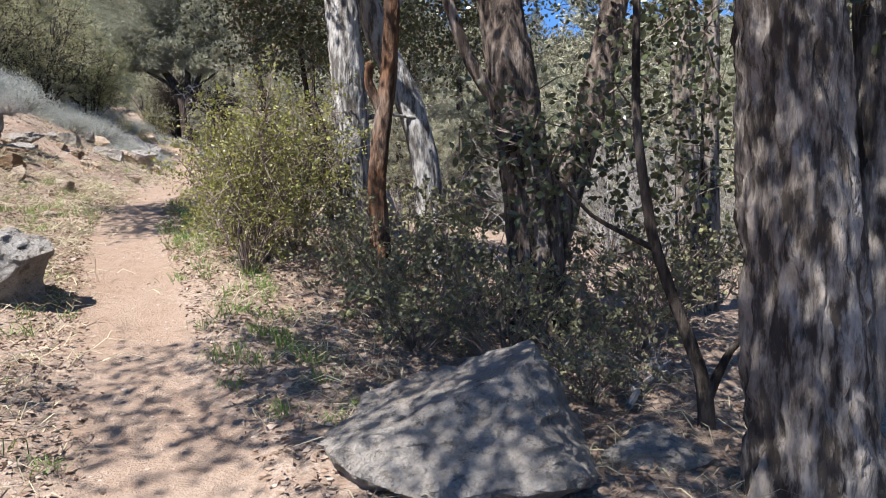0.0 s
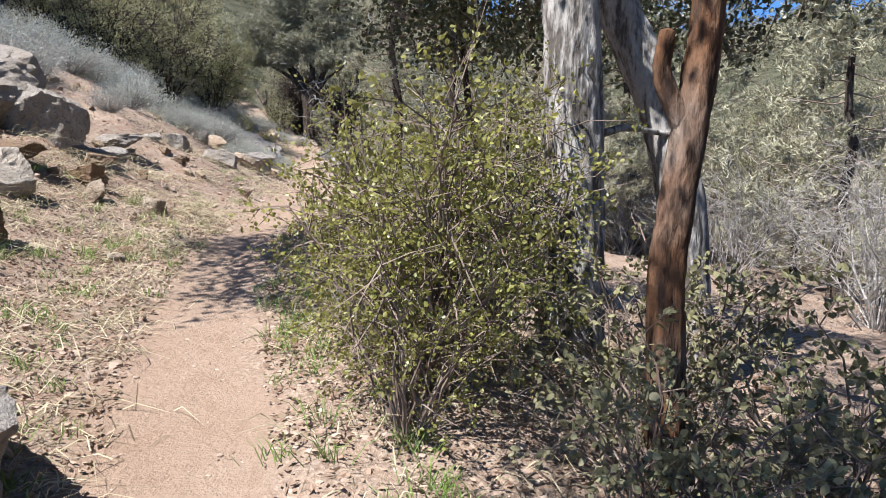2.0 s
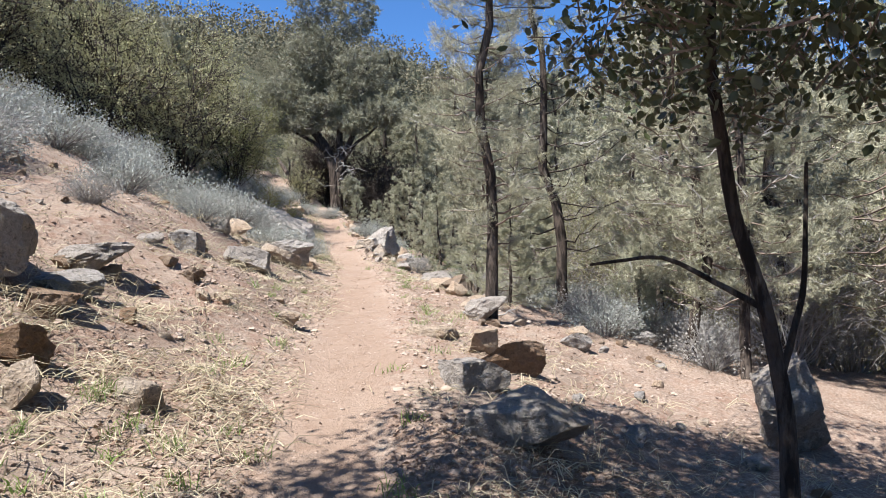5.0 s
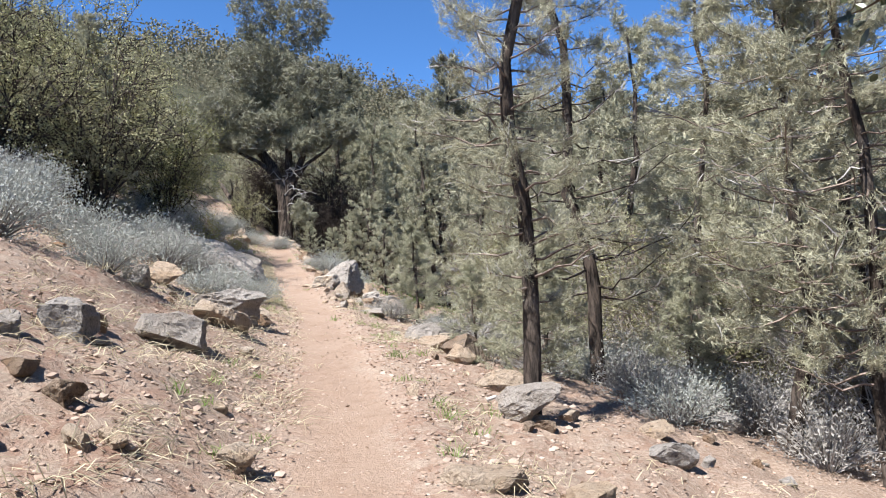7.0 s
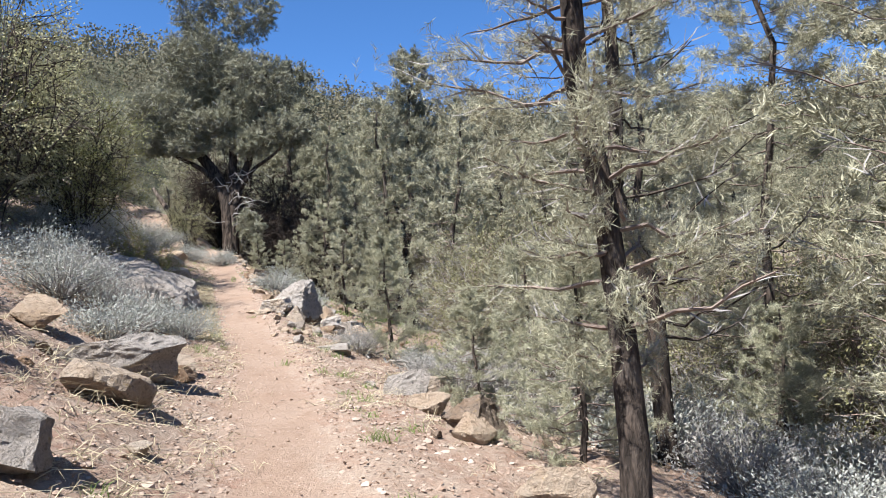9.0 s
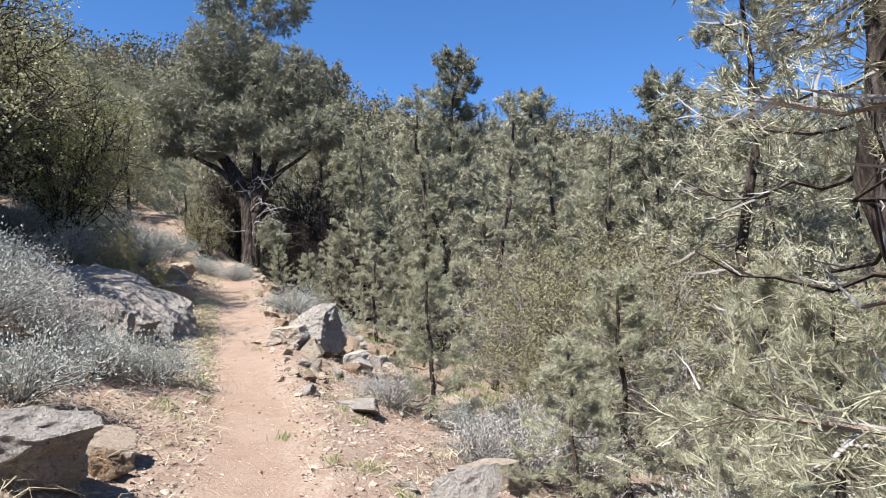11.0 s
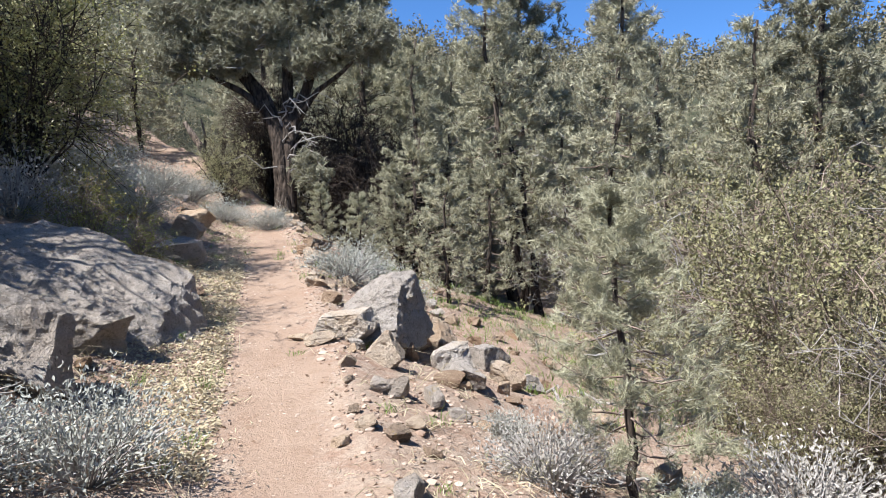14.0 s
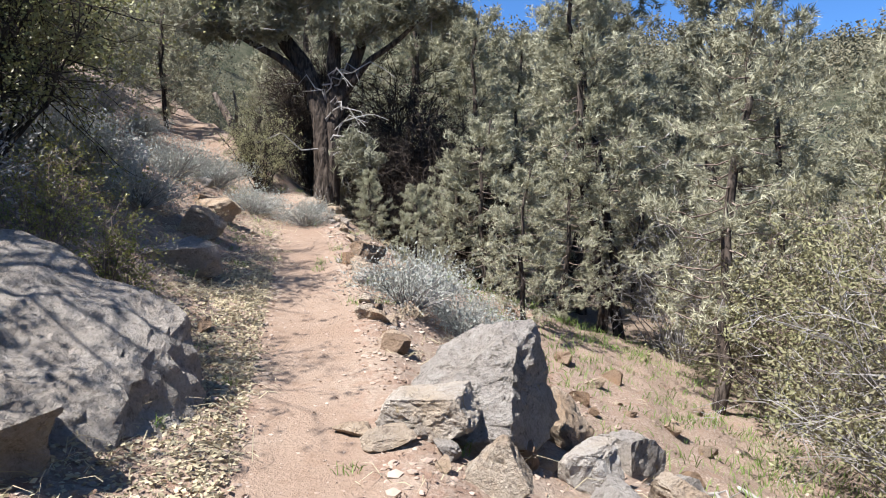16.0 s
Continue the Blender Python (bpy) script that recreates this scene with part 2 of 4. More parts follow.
def rock_material(name, base, pale, stain, dark):
    m, nt, b = shader(name, 0.92, 0.15)
    big, mid, fine = noise_tex(nt, 2.3, 5, 0.6), noise_tex(nt, 9, 6, 0.65), noise_tex(nt, 55, 5, 0.7)
    lichen = noise_tex(nt, 17, 5, 0.75)
    o = nt.nodes.new("ShaderNodeObjectInfo").outputs["Random"]
    col = blend(nt, band(nt, mid, 0.35, 0.65), base, pale)
    col = blend(nt, band(nt, big, 0.5, 0.72), col, stain)
    col = blend(nt, band(nt, lichen, 0.55, 0.63), col, dark)
    col = blend(nt, band(nt, noise_tex(nt, 6.1, 4, 0.7), 0.66, 0.72), col, (0.42, 0.30, 0.08))
    col = blend(nt, band(nt, fine, 0.25, 0.75), blend(nt, 0.65, col, dark), blend(nt, 0.3, col, pale))
    col = blend(nt, band(nt, o, 0.0, 2.2), col, stain)
    nt.links.new(col, b.inputs["Base Color"])
    h = nt.nodes.new("ShaderNodeMath")
    h.operation = "ADD"
    nt.links.new(mid, h.inputs[0])
    nt.links.new(fine, h.inputs[1])
    relief(nt, b, h.outputs[0], 0.05, 1.0)
    return m


def plain_material(name, a, b2, scale=6.0, rough=0.9):
    m, nt, b = shader(name, rough, 0.15)
    g = nt.nodes.new("ShaderNodeNewGeometry")
    col = blend(nt, band(nt, noise_tex(nt, scale, 4), 0.35, 0.65), a, b2)
    col = blend(nt, 0.5, col, blend(nt, g.outputs["Random Per Island"], a, b2))
    nt.links.new(col, b.inputs["Base Color"])
    return m


def soil_material():
    m, nt, b = shader("soil", 0.97, 0.08)
    trod = nt.nodes.new("ShaderNodeAttribute")
    trod.attribute_name = "trod"
    litter = nt.nodes.new("ShaderNodeAttribute")
    litter.attribute_name = "litter"
    n1, n2, n3, n4 = noise_tex(nt, 1.1, 5), noise_tex(nt, 7, 6, 0.7), noise_tex(nt, 38, 5, 0.7), noise_tex(nt, 150, 3, 0.7)
    earth = blend(nt, band(nt, n1, 0.35, 0.65), (0.222, 0.137, 0.099), (0.295, 0.217, 0.162))
    earth = blend(nt, band(nt, n2, 0.42, 0.68), earth, (0.340, 0.279, 0.218))
    path = blend(nt, band(nt, n1, 0.3, 0.7), (0.241, 0.167, 0.122), (0.281, 0.209, 0.159))
    path = blend(nt, band(nt, n2, 0.5, 0.75), path, (0.207, 0.137, 0.097))
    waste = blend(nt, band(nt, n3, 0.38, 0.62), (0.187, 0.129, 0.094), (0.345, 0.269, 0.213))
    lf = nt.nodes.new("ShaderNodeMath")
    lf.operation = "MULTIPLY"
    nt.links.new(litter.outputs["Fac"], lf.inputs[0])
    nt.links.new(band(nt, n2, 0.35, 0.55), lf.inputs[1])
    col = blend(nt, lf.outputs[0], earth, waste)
    tf = nt.nodes.new("ShaderNodeMath")
    tf.operation = "ADD"
    tf.use_clamp = True
    nt.links.new(band(nt, n2, 0.2, 0.8), tf.inputs[0])
    tw = node(nt, "ShaderNodeMapRange", From_Min=0.0, From_Max=1.0, To_Min=-1.0, To_Max=1.0)
    nt.links.new(trod.outputs["Fac"], tw.inputs[0])
    nt.links.new(tw.outputs[0], tf.inputs[1])
    col = blend(nt, band(nt, n3, 0.34, 0.6), blend(nt, 0.3, col, (0.099, 0.060, 0.043)), col)
    col = blend(nt, band(nt, n4, 0.6, 0.72), col, (0.414, 0.348, 0.284))
    path = blend(nt, band(nt, n3, 0.36, 0.58), blend(nt, 0.14, path, (0.118, 0.075, 0.051)), path)
    path = blend(nt, band(nt, n4, 0.66, 0.76), path, (0.355, 0.289, 0.233))
    col = blend(nt, tf.outputs[0], col, path)
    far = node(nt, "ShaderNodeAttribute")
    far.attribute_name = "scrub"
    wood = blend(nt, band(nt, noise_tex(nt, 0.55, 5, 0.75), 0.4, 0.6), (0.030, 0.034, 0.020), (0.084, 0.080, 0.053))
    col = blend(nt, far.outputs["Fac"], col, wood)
    nt.links.new(col, b.inputs["Base Color"])
    h = nt.nodes.new("ShaderNodeMath")
    h.operation = "ADD"
    nt.links.new(n2, h.inputs[0])
    nt.links.new(n3, h.inputs[1])
    relief(nt, b, h.outputs[0], 0.03, 0.8)
    return m


SOIL = soil_material()
GRANITE = rock_material("granite", (0.32, 0.288, 0.26), (0.53, 0.49, 0.445), (0.37, 0.30, 0.235), (0.075, 0.066, 0.058))
PALEROCK = rock_material("pale_granite", (0.46, 0.43, 0.40), (0.66, 0.63, 0.59), (0.50, 0.38, 0.26), (0.18, 0.165, 0.15))
SANDROCK = rock_material("tan_rock", (0.44, 0.345, 0.25), (0.56, 0.48, 0.385), (0.42, 0.28, 0.17), (0.14, 0.11, 0.09))
RUSTROCK = rock_material("rusty_rock", (0.22, 0.165, 0.12), (0.36, 0.28, 0.21), (0.31, 0.17, 0.085), (0.07, 0.055, 0.045))
SHAGGY = bark_material("shaggy_bark", (0.055, 0.045, 0.038), (0.26, 0.22, 0.185), (0.38, 0.34, 0.30))
PALEBARK = bark_material("pale_bark", (0.10, 0.088, 0.078), (0.38, 0.355, 0.33), (0.54, 0.52, 0.49))
DARKBARK = bark_material("dark_bark", (0.03, 0.024, 0.02), (0.085, 0.065, 0.052), (0.15, 0.125, 0.105))
BROWNBARK = bark_material("brown_bark", (0.04, 0.031, 0.026), (0.17, 0.13, 0.105), (0.28, 0.24, 0.21))
REDWOOD = bark_material("bare_red_wood", (0.06, 0.038, 0.027), (0.17, 0.085, 0.045), (0.24, 0.19, 0.155))
TWIG = plain_material("grey_twig", (0.13, 0.115, 0.105), (0.38, 0.355, 0.335))
BROWNTWIG = plain_material("brown_twig", (0.10, 0.07, 0.055), (0.24, 0.19, 0.16))
BLEACHED = plain_material("bleached_wood", (0.20, 0.18, 0.16), (0.36, 0.335, 0.31))
NEEDLE = leaf_material("pine_needle", (0.24, 0.232, 0.15), (0.56, 0.535, 0.39), (0.24, 0.23, 0.155), 0.5, 0.14, 0.2)
PALENEEDLE = leaf_material("pale_pine_needle", (0.24, 0.24, 0.155), (0.50, 0.485, 0.345), (0.26, 0.25, 0.165), 0.5, 0.18)
JUNIPER = leaf_material("dark_juniper_green", (0.14, 0.14, 0.09), (0.34, 0.33, 0.23), (0.21, 0.20, 0.145), 0.6, 0.14, 0.15)
OAKLEAF = leaf_material("dark_oak_leaf", (0.045, 0.06, 0.024), (0.11, 0.13, 0.055), (0.075, 0.075, 0.04), 0.38, 0.25, 0.5)
LIMELEAF = leaf_material("yellow_green_leaf", (0.16, 0.17, 0.042), (0.38, 0.36, 0.10), (0.17, 0.165, 0.05), 0.42, 0.42, 0.45)
OLIVELEAF = leaf_material("olive_leaf", (0.19, 0.19, 0.09), (0.44, 0.42, 0.215), (0.30, 0.275, 0.17), 0.55, 0.2, 0.15)
SAGE = leaf_material("sage_leaf", (0.29, 0.30, 0.265), (0.50, 0.51, 0.46), (0.27, 0.27, 0.235), 0.8, 0.2, 0.1)
DRYSAGE = leaf_material("dry_sage_leaf", (0.26, 0.245, 0.225), (0.44, 0.42, 0.385), (0.26, 0.24, 0.21), 0.85, 0.15, 0.1)
GRASS = leaf_material("green_grass", (0.10, 0.17, 0.035), (0.24, 0.33, 0.085), (0.15, 0.20, 0.06), 0.5, 0.35)
CHAPLEAF = leaf_material("chaparral_leaf", (0.11, 0.115, 0.05), (0.30, 0.285, 0.14), (0.18, 0.16, 0.10), 0.5, 0.15, 0.2)
HOLLYLEAF = leaf_material("live_oak_leaf", (0.13, 0.14, 0.05), (0.34, 0.335, 0.125), (0.22, 0.205, 0.09), 0.45, 0.25, 0.3)
STRAW = leaf_material("dry_grass", (0.36, 0.31, 0.20), (0.54, 0.48, 0.34), (0.40, 0.34, 0.23), 0.8, 0.25, 0.1)
LITTER = leaf_material("fallen_leaf", (0.15, 0.09, 0.06), (0.36, 0.275, 0.21), (0.25, 0.17, 0.12), 0.7, 0.1, 0.2)
SCRUB = leaf_material("far_scrub", (0.10, 0.10, 0.06), (0.21, 0.195, 0.125), (0.17, 0.145, 0.10), 0.7, 0.12, 0.1)

# ---- the ground ----
def stations(lo, hi, fine_lo, fine_hi, step, grow=1.16):
    mid = list(np.arange(fine_lo, fine_hi, step))
    a, s = [fine_lo], step
    while a[-1] > lo:
        s *= grow
        a.append(a[-1] - s)
    b, s = [fine_hi], step
    while b[-1] < hi:
        s *= grow
        b.append(b[-1] + s)
    return np.array(sorted(a[1:]) + mid + b)


def build_ground():
    xs, ys = stations(-900, 900, -14, 5, 0.085), stations(-300, 1500, -2, 33, 0.095)
    X, Y = np.meshgrid(xs, ys)
    Z = ground(X, Y)
    D = X - trail_x(Y)
    near = ramp(-np.hypot(X + 5, Y - 15), -34, -24)
    rough = np.random.default_rng(3).normal(size=X.shape) * 0.008 * near * (0.35 + 0.65 * ramp(np.abs(D), 0.3, 0.8))
    Z = Z + rough
    s = Soup()
    ny, nx = X.shape
    i = (np.arange(ny - 1)[:, None] * nx + np.arange(nx - 1)[None]).ravel()
    s.add(np.stack((X, Y, Z), -1), np.concatenate((np.stack((i, i + 1, i + nx + 1), -1), np.stack((i, i + nx + 1, i + nx), -1))))
    me = s.mesh("ground", SOIL, True)
    edge = 0.09 * np.sin(Y * 2.1) + 0.06 * np.sin(Y * 5.3 + 1)
    trod = 1 - ramp(np.abs(D + 0.05) + edge, 0.16, 0.52)
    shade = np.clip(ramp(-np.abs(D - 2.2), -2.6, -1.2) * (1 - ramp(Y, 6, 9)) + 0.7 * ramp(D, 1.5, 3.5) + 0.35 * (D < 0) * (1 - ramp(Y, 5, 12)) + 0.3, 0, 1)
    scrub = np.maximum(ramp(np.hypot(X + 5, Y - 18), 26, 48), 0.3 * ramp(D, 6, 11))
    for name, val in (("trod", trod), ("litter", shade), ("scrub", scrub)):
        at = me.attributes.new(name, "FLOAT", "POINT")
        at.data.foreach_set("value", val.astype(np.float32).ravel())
    return tagged(new("ground", me), "reddish sandy hillside soil with a trodden dirt footpath", "ground", kind="structure")


build_ground()


# ---- kinds of things ----
def rock_mesh(seed, material, detail=3, planes=(), name="rock"):
    """A broken block about one metre across: a ball cut flat by planes, then chipped and roughened."""
    r = np.random.default_rng(seed)
    bm = bmesh.new()
    bmesh.ops.create_icosphere(bm, subdivisions=detail, radius=0.75)
    v = np.array([p.co for p in bm.verts])
    cut = [(unit(np.array(n, float)), h) for n, h in planes]
    if not cut:
        for k in range(11):
            n = ball(1, r)[0]
            if k == 0:
                n = unit(np.array((0.3 * n[0], 0.3 * n[1], 1.0)))
            cut.append((n, r.uniform(0.26, 0.5)))
    for _ in range(3):
        for n, h in cut:
            v = v - np.outer(np.maximum(v @ n - h, 0), n)
    big = np.array([noise.noise(Vector(p) * 3.0 + Vector((seed, 0, 0))) for p in v])
    chip = np.array([abs(noise.noise(Vector(p) * 6.5 + Vector((0, seed, 0)))) for p in v])
    fine = np.array([noise.noise(Vector(p) * 17) for p in v])
    v = v + unit(v) * (big * 0.05 - chip * 0.075 + fine * 0.022)[:, None]
    v = v / (v.max(0) - v.min(0))
    v[:, 2] -= v[:, 2].min()
    for p, c in zip(bm.verts, v):
        p.co = c
    me = bpy.data.meshes.new(name)
    bm.to_mesh(me)
    bm.free()
    me.materials.append(material)
    return me


SHAPES = {20: (((-0.55, -0.12, 0.8), 0.30), ((0.95, -0.1, 0.22), 0.42), ((-0.12, -0.85, 0.5), 0.34), ((0, 1, 0.2), 0.4), ((-1, 0.2, 0.25), 0.62), ((0.6, -0.6, 0.45), 0.44)),
          21: (((-0.62, -0.35, 0.62), 0.22), ((0.97, -0.25, 0.08), 0.27), ((-0.1, -0.9, 0.42), 0.30), ((0.1, 1, 0.4), 0.3), ((-0.9, 0.3, 0.1), 0.42), ((0.35, -0.5, 0.8), 0.36), ((-0.15, 0.1, 1), 0.4)),
          22: (((-0.1, -0.25, 1.0), 0.22), ((-0.3, -1.0, -0.15), 0.36), ((0.9, -0.3, 0.3), 0.5), ((-1, 0, 0.4), 0.5), ((0, 1, 0.3), 0.4)),
          23: (((-0.2, -0.95, 0.25), 0.2), ((-0.75, 0, 0.62), 0.33), ((0.8, -0.1, 0.55), 0.34), ((0, 1, 0.1), 0.25), ((0, 0, 1), 0.45)),
          24: (((0.45, -0.5, 0.85), 0.25), ((0.95, -0.25, 0.3), 0.52), ((-0.2, -1, 0.3), 0.5), ((-1, 0, 0.3), 0.6), ((0, 1, 0.3), 0.5), ((0.75, -0.55, 0.3), 0.5))}
STONES = {}


def stone_mesh(kind, i, detail):
    key = (kind, i, detail)
    if key not in STONES:
        material = {"granite": GRANITE, "tan": SANDROCK, "rusty": RUSTROCK, "pale": PALEROCK}[kind]
        STONES[key] = rock_mesh(11 * i + len(kind), material, detail, SHAPES.get(i, ()))
    return STONES[key]


ROCK_WORDS = {"granite": "weathered grey granite", "tan": "tan sandy", "rusty": "rust-brown lichened", "pale": "pale speckled granite"}


def rock(x, y, w, d, h, kind="granite", i=0, turn=0.0, tip=0.0, sink=0.25, name="rock", label="", detail=4):
    """A rock w by d metres that stands h out of the ground."""
    ob = new(name, stone_mesh(kind, i, detail))
    full = h / (1 - sink)
    ob.matrix_world = pose(x, y, gz(x, y) - full * sink, tip, tip * 0.4, turn) @ Matrix.Diagonal((w, d, full, 1))
    return tagged(ob, label or f"{ROCK_WORDS[kind]} {name} half sunk in the slope", "boulder" if name == "boulder" else "rock", "rocks along the trail")


def set_down(thing, x, y, turn=0.0, scale=1.0, lift=0.0, lean=(0, 0), tall=None):
    thing.matrix_basis = pose(x, y, gz(x, y) - 0.04 + lift, lean[0], lean[1], turn) @ Matrix.Diagonal((scale, scale, tall or scale, 1))
    return thing


def plant_copy(thing, x, y, turn=0.0, scale=1.0, lean=(0, 0), tall=None, label=""):
    ob = copy_thing(thing, Matrix())
    set_down(ob, x, y, turn, scale, 0.0, lean, tall)
    return tagged(ob, label)


def tree_root(name, label, category, group):
    return tagged(new(name), label, category, group)


def pine(seed, height, spread, trunk_r, label, needle=None, base=0.16, limbs=34, twigs=5, k=13, size=0.11, width=0.011, open_=1.0, droop=0.12, name="pinyon_pine", bark=None, dead=0.2, tuft=0.05):
    """An open pine: a wavering trunk, limbs all the way up, and brushes of needles on their twigs."""
    r = np.random.default_rng(seed)
    root = tree_root(name, label, "tree", "pines of the ravine")
    zs = np.linspace(0, 1, 12)
    wob = np.cumsum(r.normal(size=(12, 2)), 0) * 0.012 * height
    wob -= wob[0]
    trunk = np.concatenate((wob, (zs * height)[:, None]), 1)
    s = Soup().add(*tube(trunk, trunk_r * (1 - 0.9 * zs) ** 0.85 + 0.008, 9, 0.07, r))
    bough, tips, ways, ends = Soup(), [], [], []
    for i in range(limbs):
        u = base + (1 - base) * ((i + r.uniform()) / limbs) ** 0.9
        a = np.array([np.interp(u, zs, trunk[:, c]) for c in range(3)])
        t = i * 2.4 + r.uniform(-0.5, 0.5)
        shape = (1.15 - u) ** 0.75 * (0.55 + 0.45 * min(1, (u - base) / 0.18 + 0.35))
        length = spread * shape * r.uniform(0.65, 1.15)
        rise = length * (r.uniform(-0.1, 0.3) + 0.55 * max(0, u - 0.55))
        b = a + (math.cos(t) * length, math.sin(t) * length, rise)
        line = bend(a, b, length * droop, 6, r, 0.03 * length)
        lr = 0.006 + trunk_r * 0.13 * (1.1 - u)
        bough.add(*tube(line, np.linspace(lr, lr * 0.3, 6), 4))
        bare = r.uniform() < dead and u < 0.55
        for j in range(twigs):
            f = r.uniform(0.3, 1.0) if j else 1.0
            p = np.array([np.interp(f, np.linspace(0, 1, 6), line[:, c]) for c in range(3)])
            out = unit(np.array((math.cos(t), math.sin(t), 0.35)) + r.normal(size=3) * 0.6)
            q = p + out * length * r.uniform(0.14, 0.32)
            ends.append((p, q))
            if bare:
                continue
            m = max(3, int(6 * open_))
            uu = r.choice((0.45, 0.75, 1.0), m)[:, None]
            spray = p + (q - p) * uu + r.normal(size=(m, 3)) * tuft
            tips.append(spray)
            ways.append(np.repeat(unit(out + np.array((0, 0, 0.4)))[None], m, 0) + r.normal(size=(m, 3)) * 0.5)
    fine_twigs = Soup()
    slivers(fine_twigs, [e[0] for e in ends], [e[1] for e in ends], 0.008 + trunk_r * 0.05, r)
    crown = Soup()
    needles(crown, np.concatenate(tips), np.concatenate(ways), k, size, width, r)
    part("trunk", s.mesh("pine_trunk", bark or DARKBARK, True), root)
    part("branchwork", bough.mesh("pine_limbs", BROWNTWIG if bark is None else bark), root, "grey-brown limbs")
    tagged(part("twig_spray", fine_twigs.mesh("pine_twigs", TWIG), root, "pale grey dead twigs"), kind="stuff")
    part("crown", crown.mesh("pine_crown", needle or NEEDLE), root, "sparse tufts of grey-green needles")
    return root


def shrub(seed, height, spread, label, leaf, twig, stems=14, forks=4, leaves_n=5, size=0.05, width=0.55, name="shrub", category="bush", group="chaparral shrubs", thick=0.018, oak=False, bare=0.0, upright=0.6, spray=0.1, fine=0):
    """Many stems from one foot, forked twice, with leaves along the outer twigs."""
    r = np.random.default_rng(seed)
    root = tree_root(name, label, category, group)
    wood, crown, ends = Soup(), Soup(), []
    at, way = [], []
    for i in range(stems):
        t = r.uniform(0, 2 * np.pi)
        reach = spread * math.sqrt(r.uniform(0.02, 1))
        top = np.array((math.cos(t) * reach, math.sin(t) * reach, height * r.uniform(0.65, 1.05) * (1 - 0.45 * (reach / spread) ** 2)))
        foot = np.array((math.cos(t), math.sin(t), 0)) * r.uniform(0, 0.12) * spread
        line = bend(foot, top, -0.12 * spread * upright, 6, r, 0.04 * spread)
        wood.add(*tube(line, np.linspace(thick, thick * 0.3, 6), 4, cap=False))
        for j in range(forks):
            f = r.uniform(0.25, 1.0) if j else 1.0
            p = np.array([np.interp(f, np.linspace(0, 1, 6), line[:, c]) for c in range(3)])
            d = unit(r.normal(size=3) + np.array((math.cos(t) * 0.7, math.sin(t) * 0.7, upright)))
            q = p + d * height * r.uniform(0.12, 0.32)
            b = bend(p, q, -0.02, 3, r, 0.012 * height)
            wood.add(*tube(b, np.linspace(thick * 0.4, thick * 0.15, 3), 3, cap=False))
            for g in range(3):
                e = p + (q - p) * r.uniform(0.3, 1.0)
                d2 = unit(d + r.normal(size=3) * 0.7)
                tip = e + d2 * height * r.uniform(0.06, 0.16)
                ends.append((e, tip))
                for _ in range(fine):
                    m = e + (tip - e) * r.uniform(0.1, 0.9)
                    ends.append((m, m + unit(d2 + r.normal(size=3) * 0.9) * height * r.uniform(0.04, 0.1)))
                if r.uniform() < bare:
                    continue
                u = r.uniform(0.5 if spray > 0.1 else 0.1, 1.05, leaves_n)[:, None]
                at.append(e + (tip - e) * u + r.normal(size=(leaves_n, 3)) * spray * height * 0.12)
                way.append(d2 + r.normal(size=(leaves_n, 3)) * 0.8)
    slivers(wood, [e[0] for e in ends], [e[1] for e in ends], thick * 0.45, r)
    part("branchwork", wood.mesh("shrub_stems", twig), root, "grey crooked stems")
    if at:
        if oak:
            oak_leaves(crown, np.concatenate(at), np.concatenate(way), size, r)
        else:
            leaves(crown, np.concatenate(at), np.concatenate(way), size, width, r)
        part("crown", crown.mesh("shrub_crown", leaf), root, "small leaves in loose sprays")
    return root


def sagebrush(seed, height, spread, label, leaf, name="sagebrush", stems=100, leaves_n=48):
    r = np.random.default_rng(seed)
    root = tree_root(name, label, "bush", "sagebrush of the slope")
    wood, crown, at, way = Soup(), Soup(), [], []
    for i in range(stems):
        t, reach = r.uniform(0, 2 * np.pi), spread * r.uniform(0.05, 1) ** 0.6
        h = height * r.uniform(0.6, 1.08) * math.sqrt(max(0.12, 1 - 0.75 * (reach / spread) ** 2))
        top = np.array((math.cos(t) * reach, math.sin(t) * reach, h))
        line = bend(np.array((math.cos(t), math.sin(t), 0)) * 0.05, top, -0.06 * height, 4, r, 0.02 * height)
        wood.add(*tube(line, (0.009, 0.006, 0.004, 0.002), 3))
        u = r.uniform(0.0, 1.0, leaves_n)[:, None] ** 0.6 * 1.06
        at.append(line[1] + (line[3] - line[1]) * u + r.normal(size=(leaves_n, 3)) * 0.075 * spread / 0.5)
        way.append(unit(top - line[1]) + r.normal(size=(leaves_n, 3)) * 0.8 + (0, 0, 0.2))
    leaves(crown, np.concatenate(at), np.concatenate(way), 0.034 * height / 0.5, 0.42, r)
    tagged(part("branchwork", wood.mesh("sage_stems", TWIG), root), kind="stuff")
    part("crown", crown.mesh("sage_crown", leaf), root, "narrow silver-grey leaves")
    return root


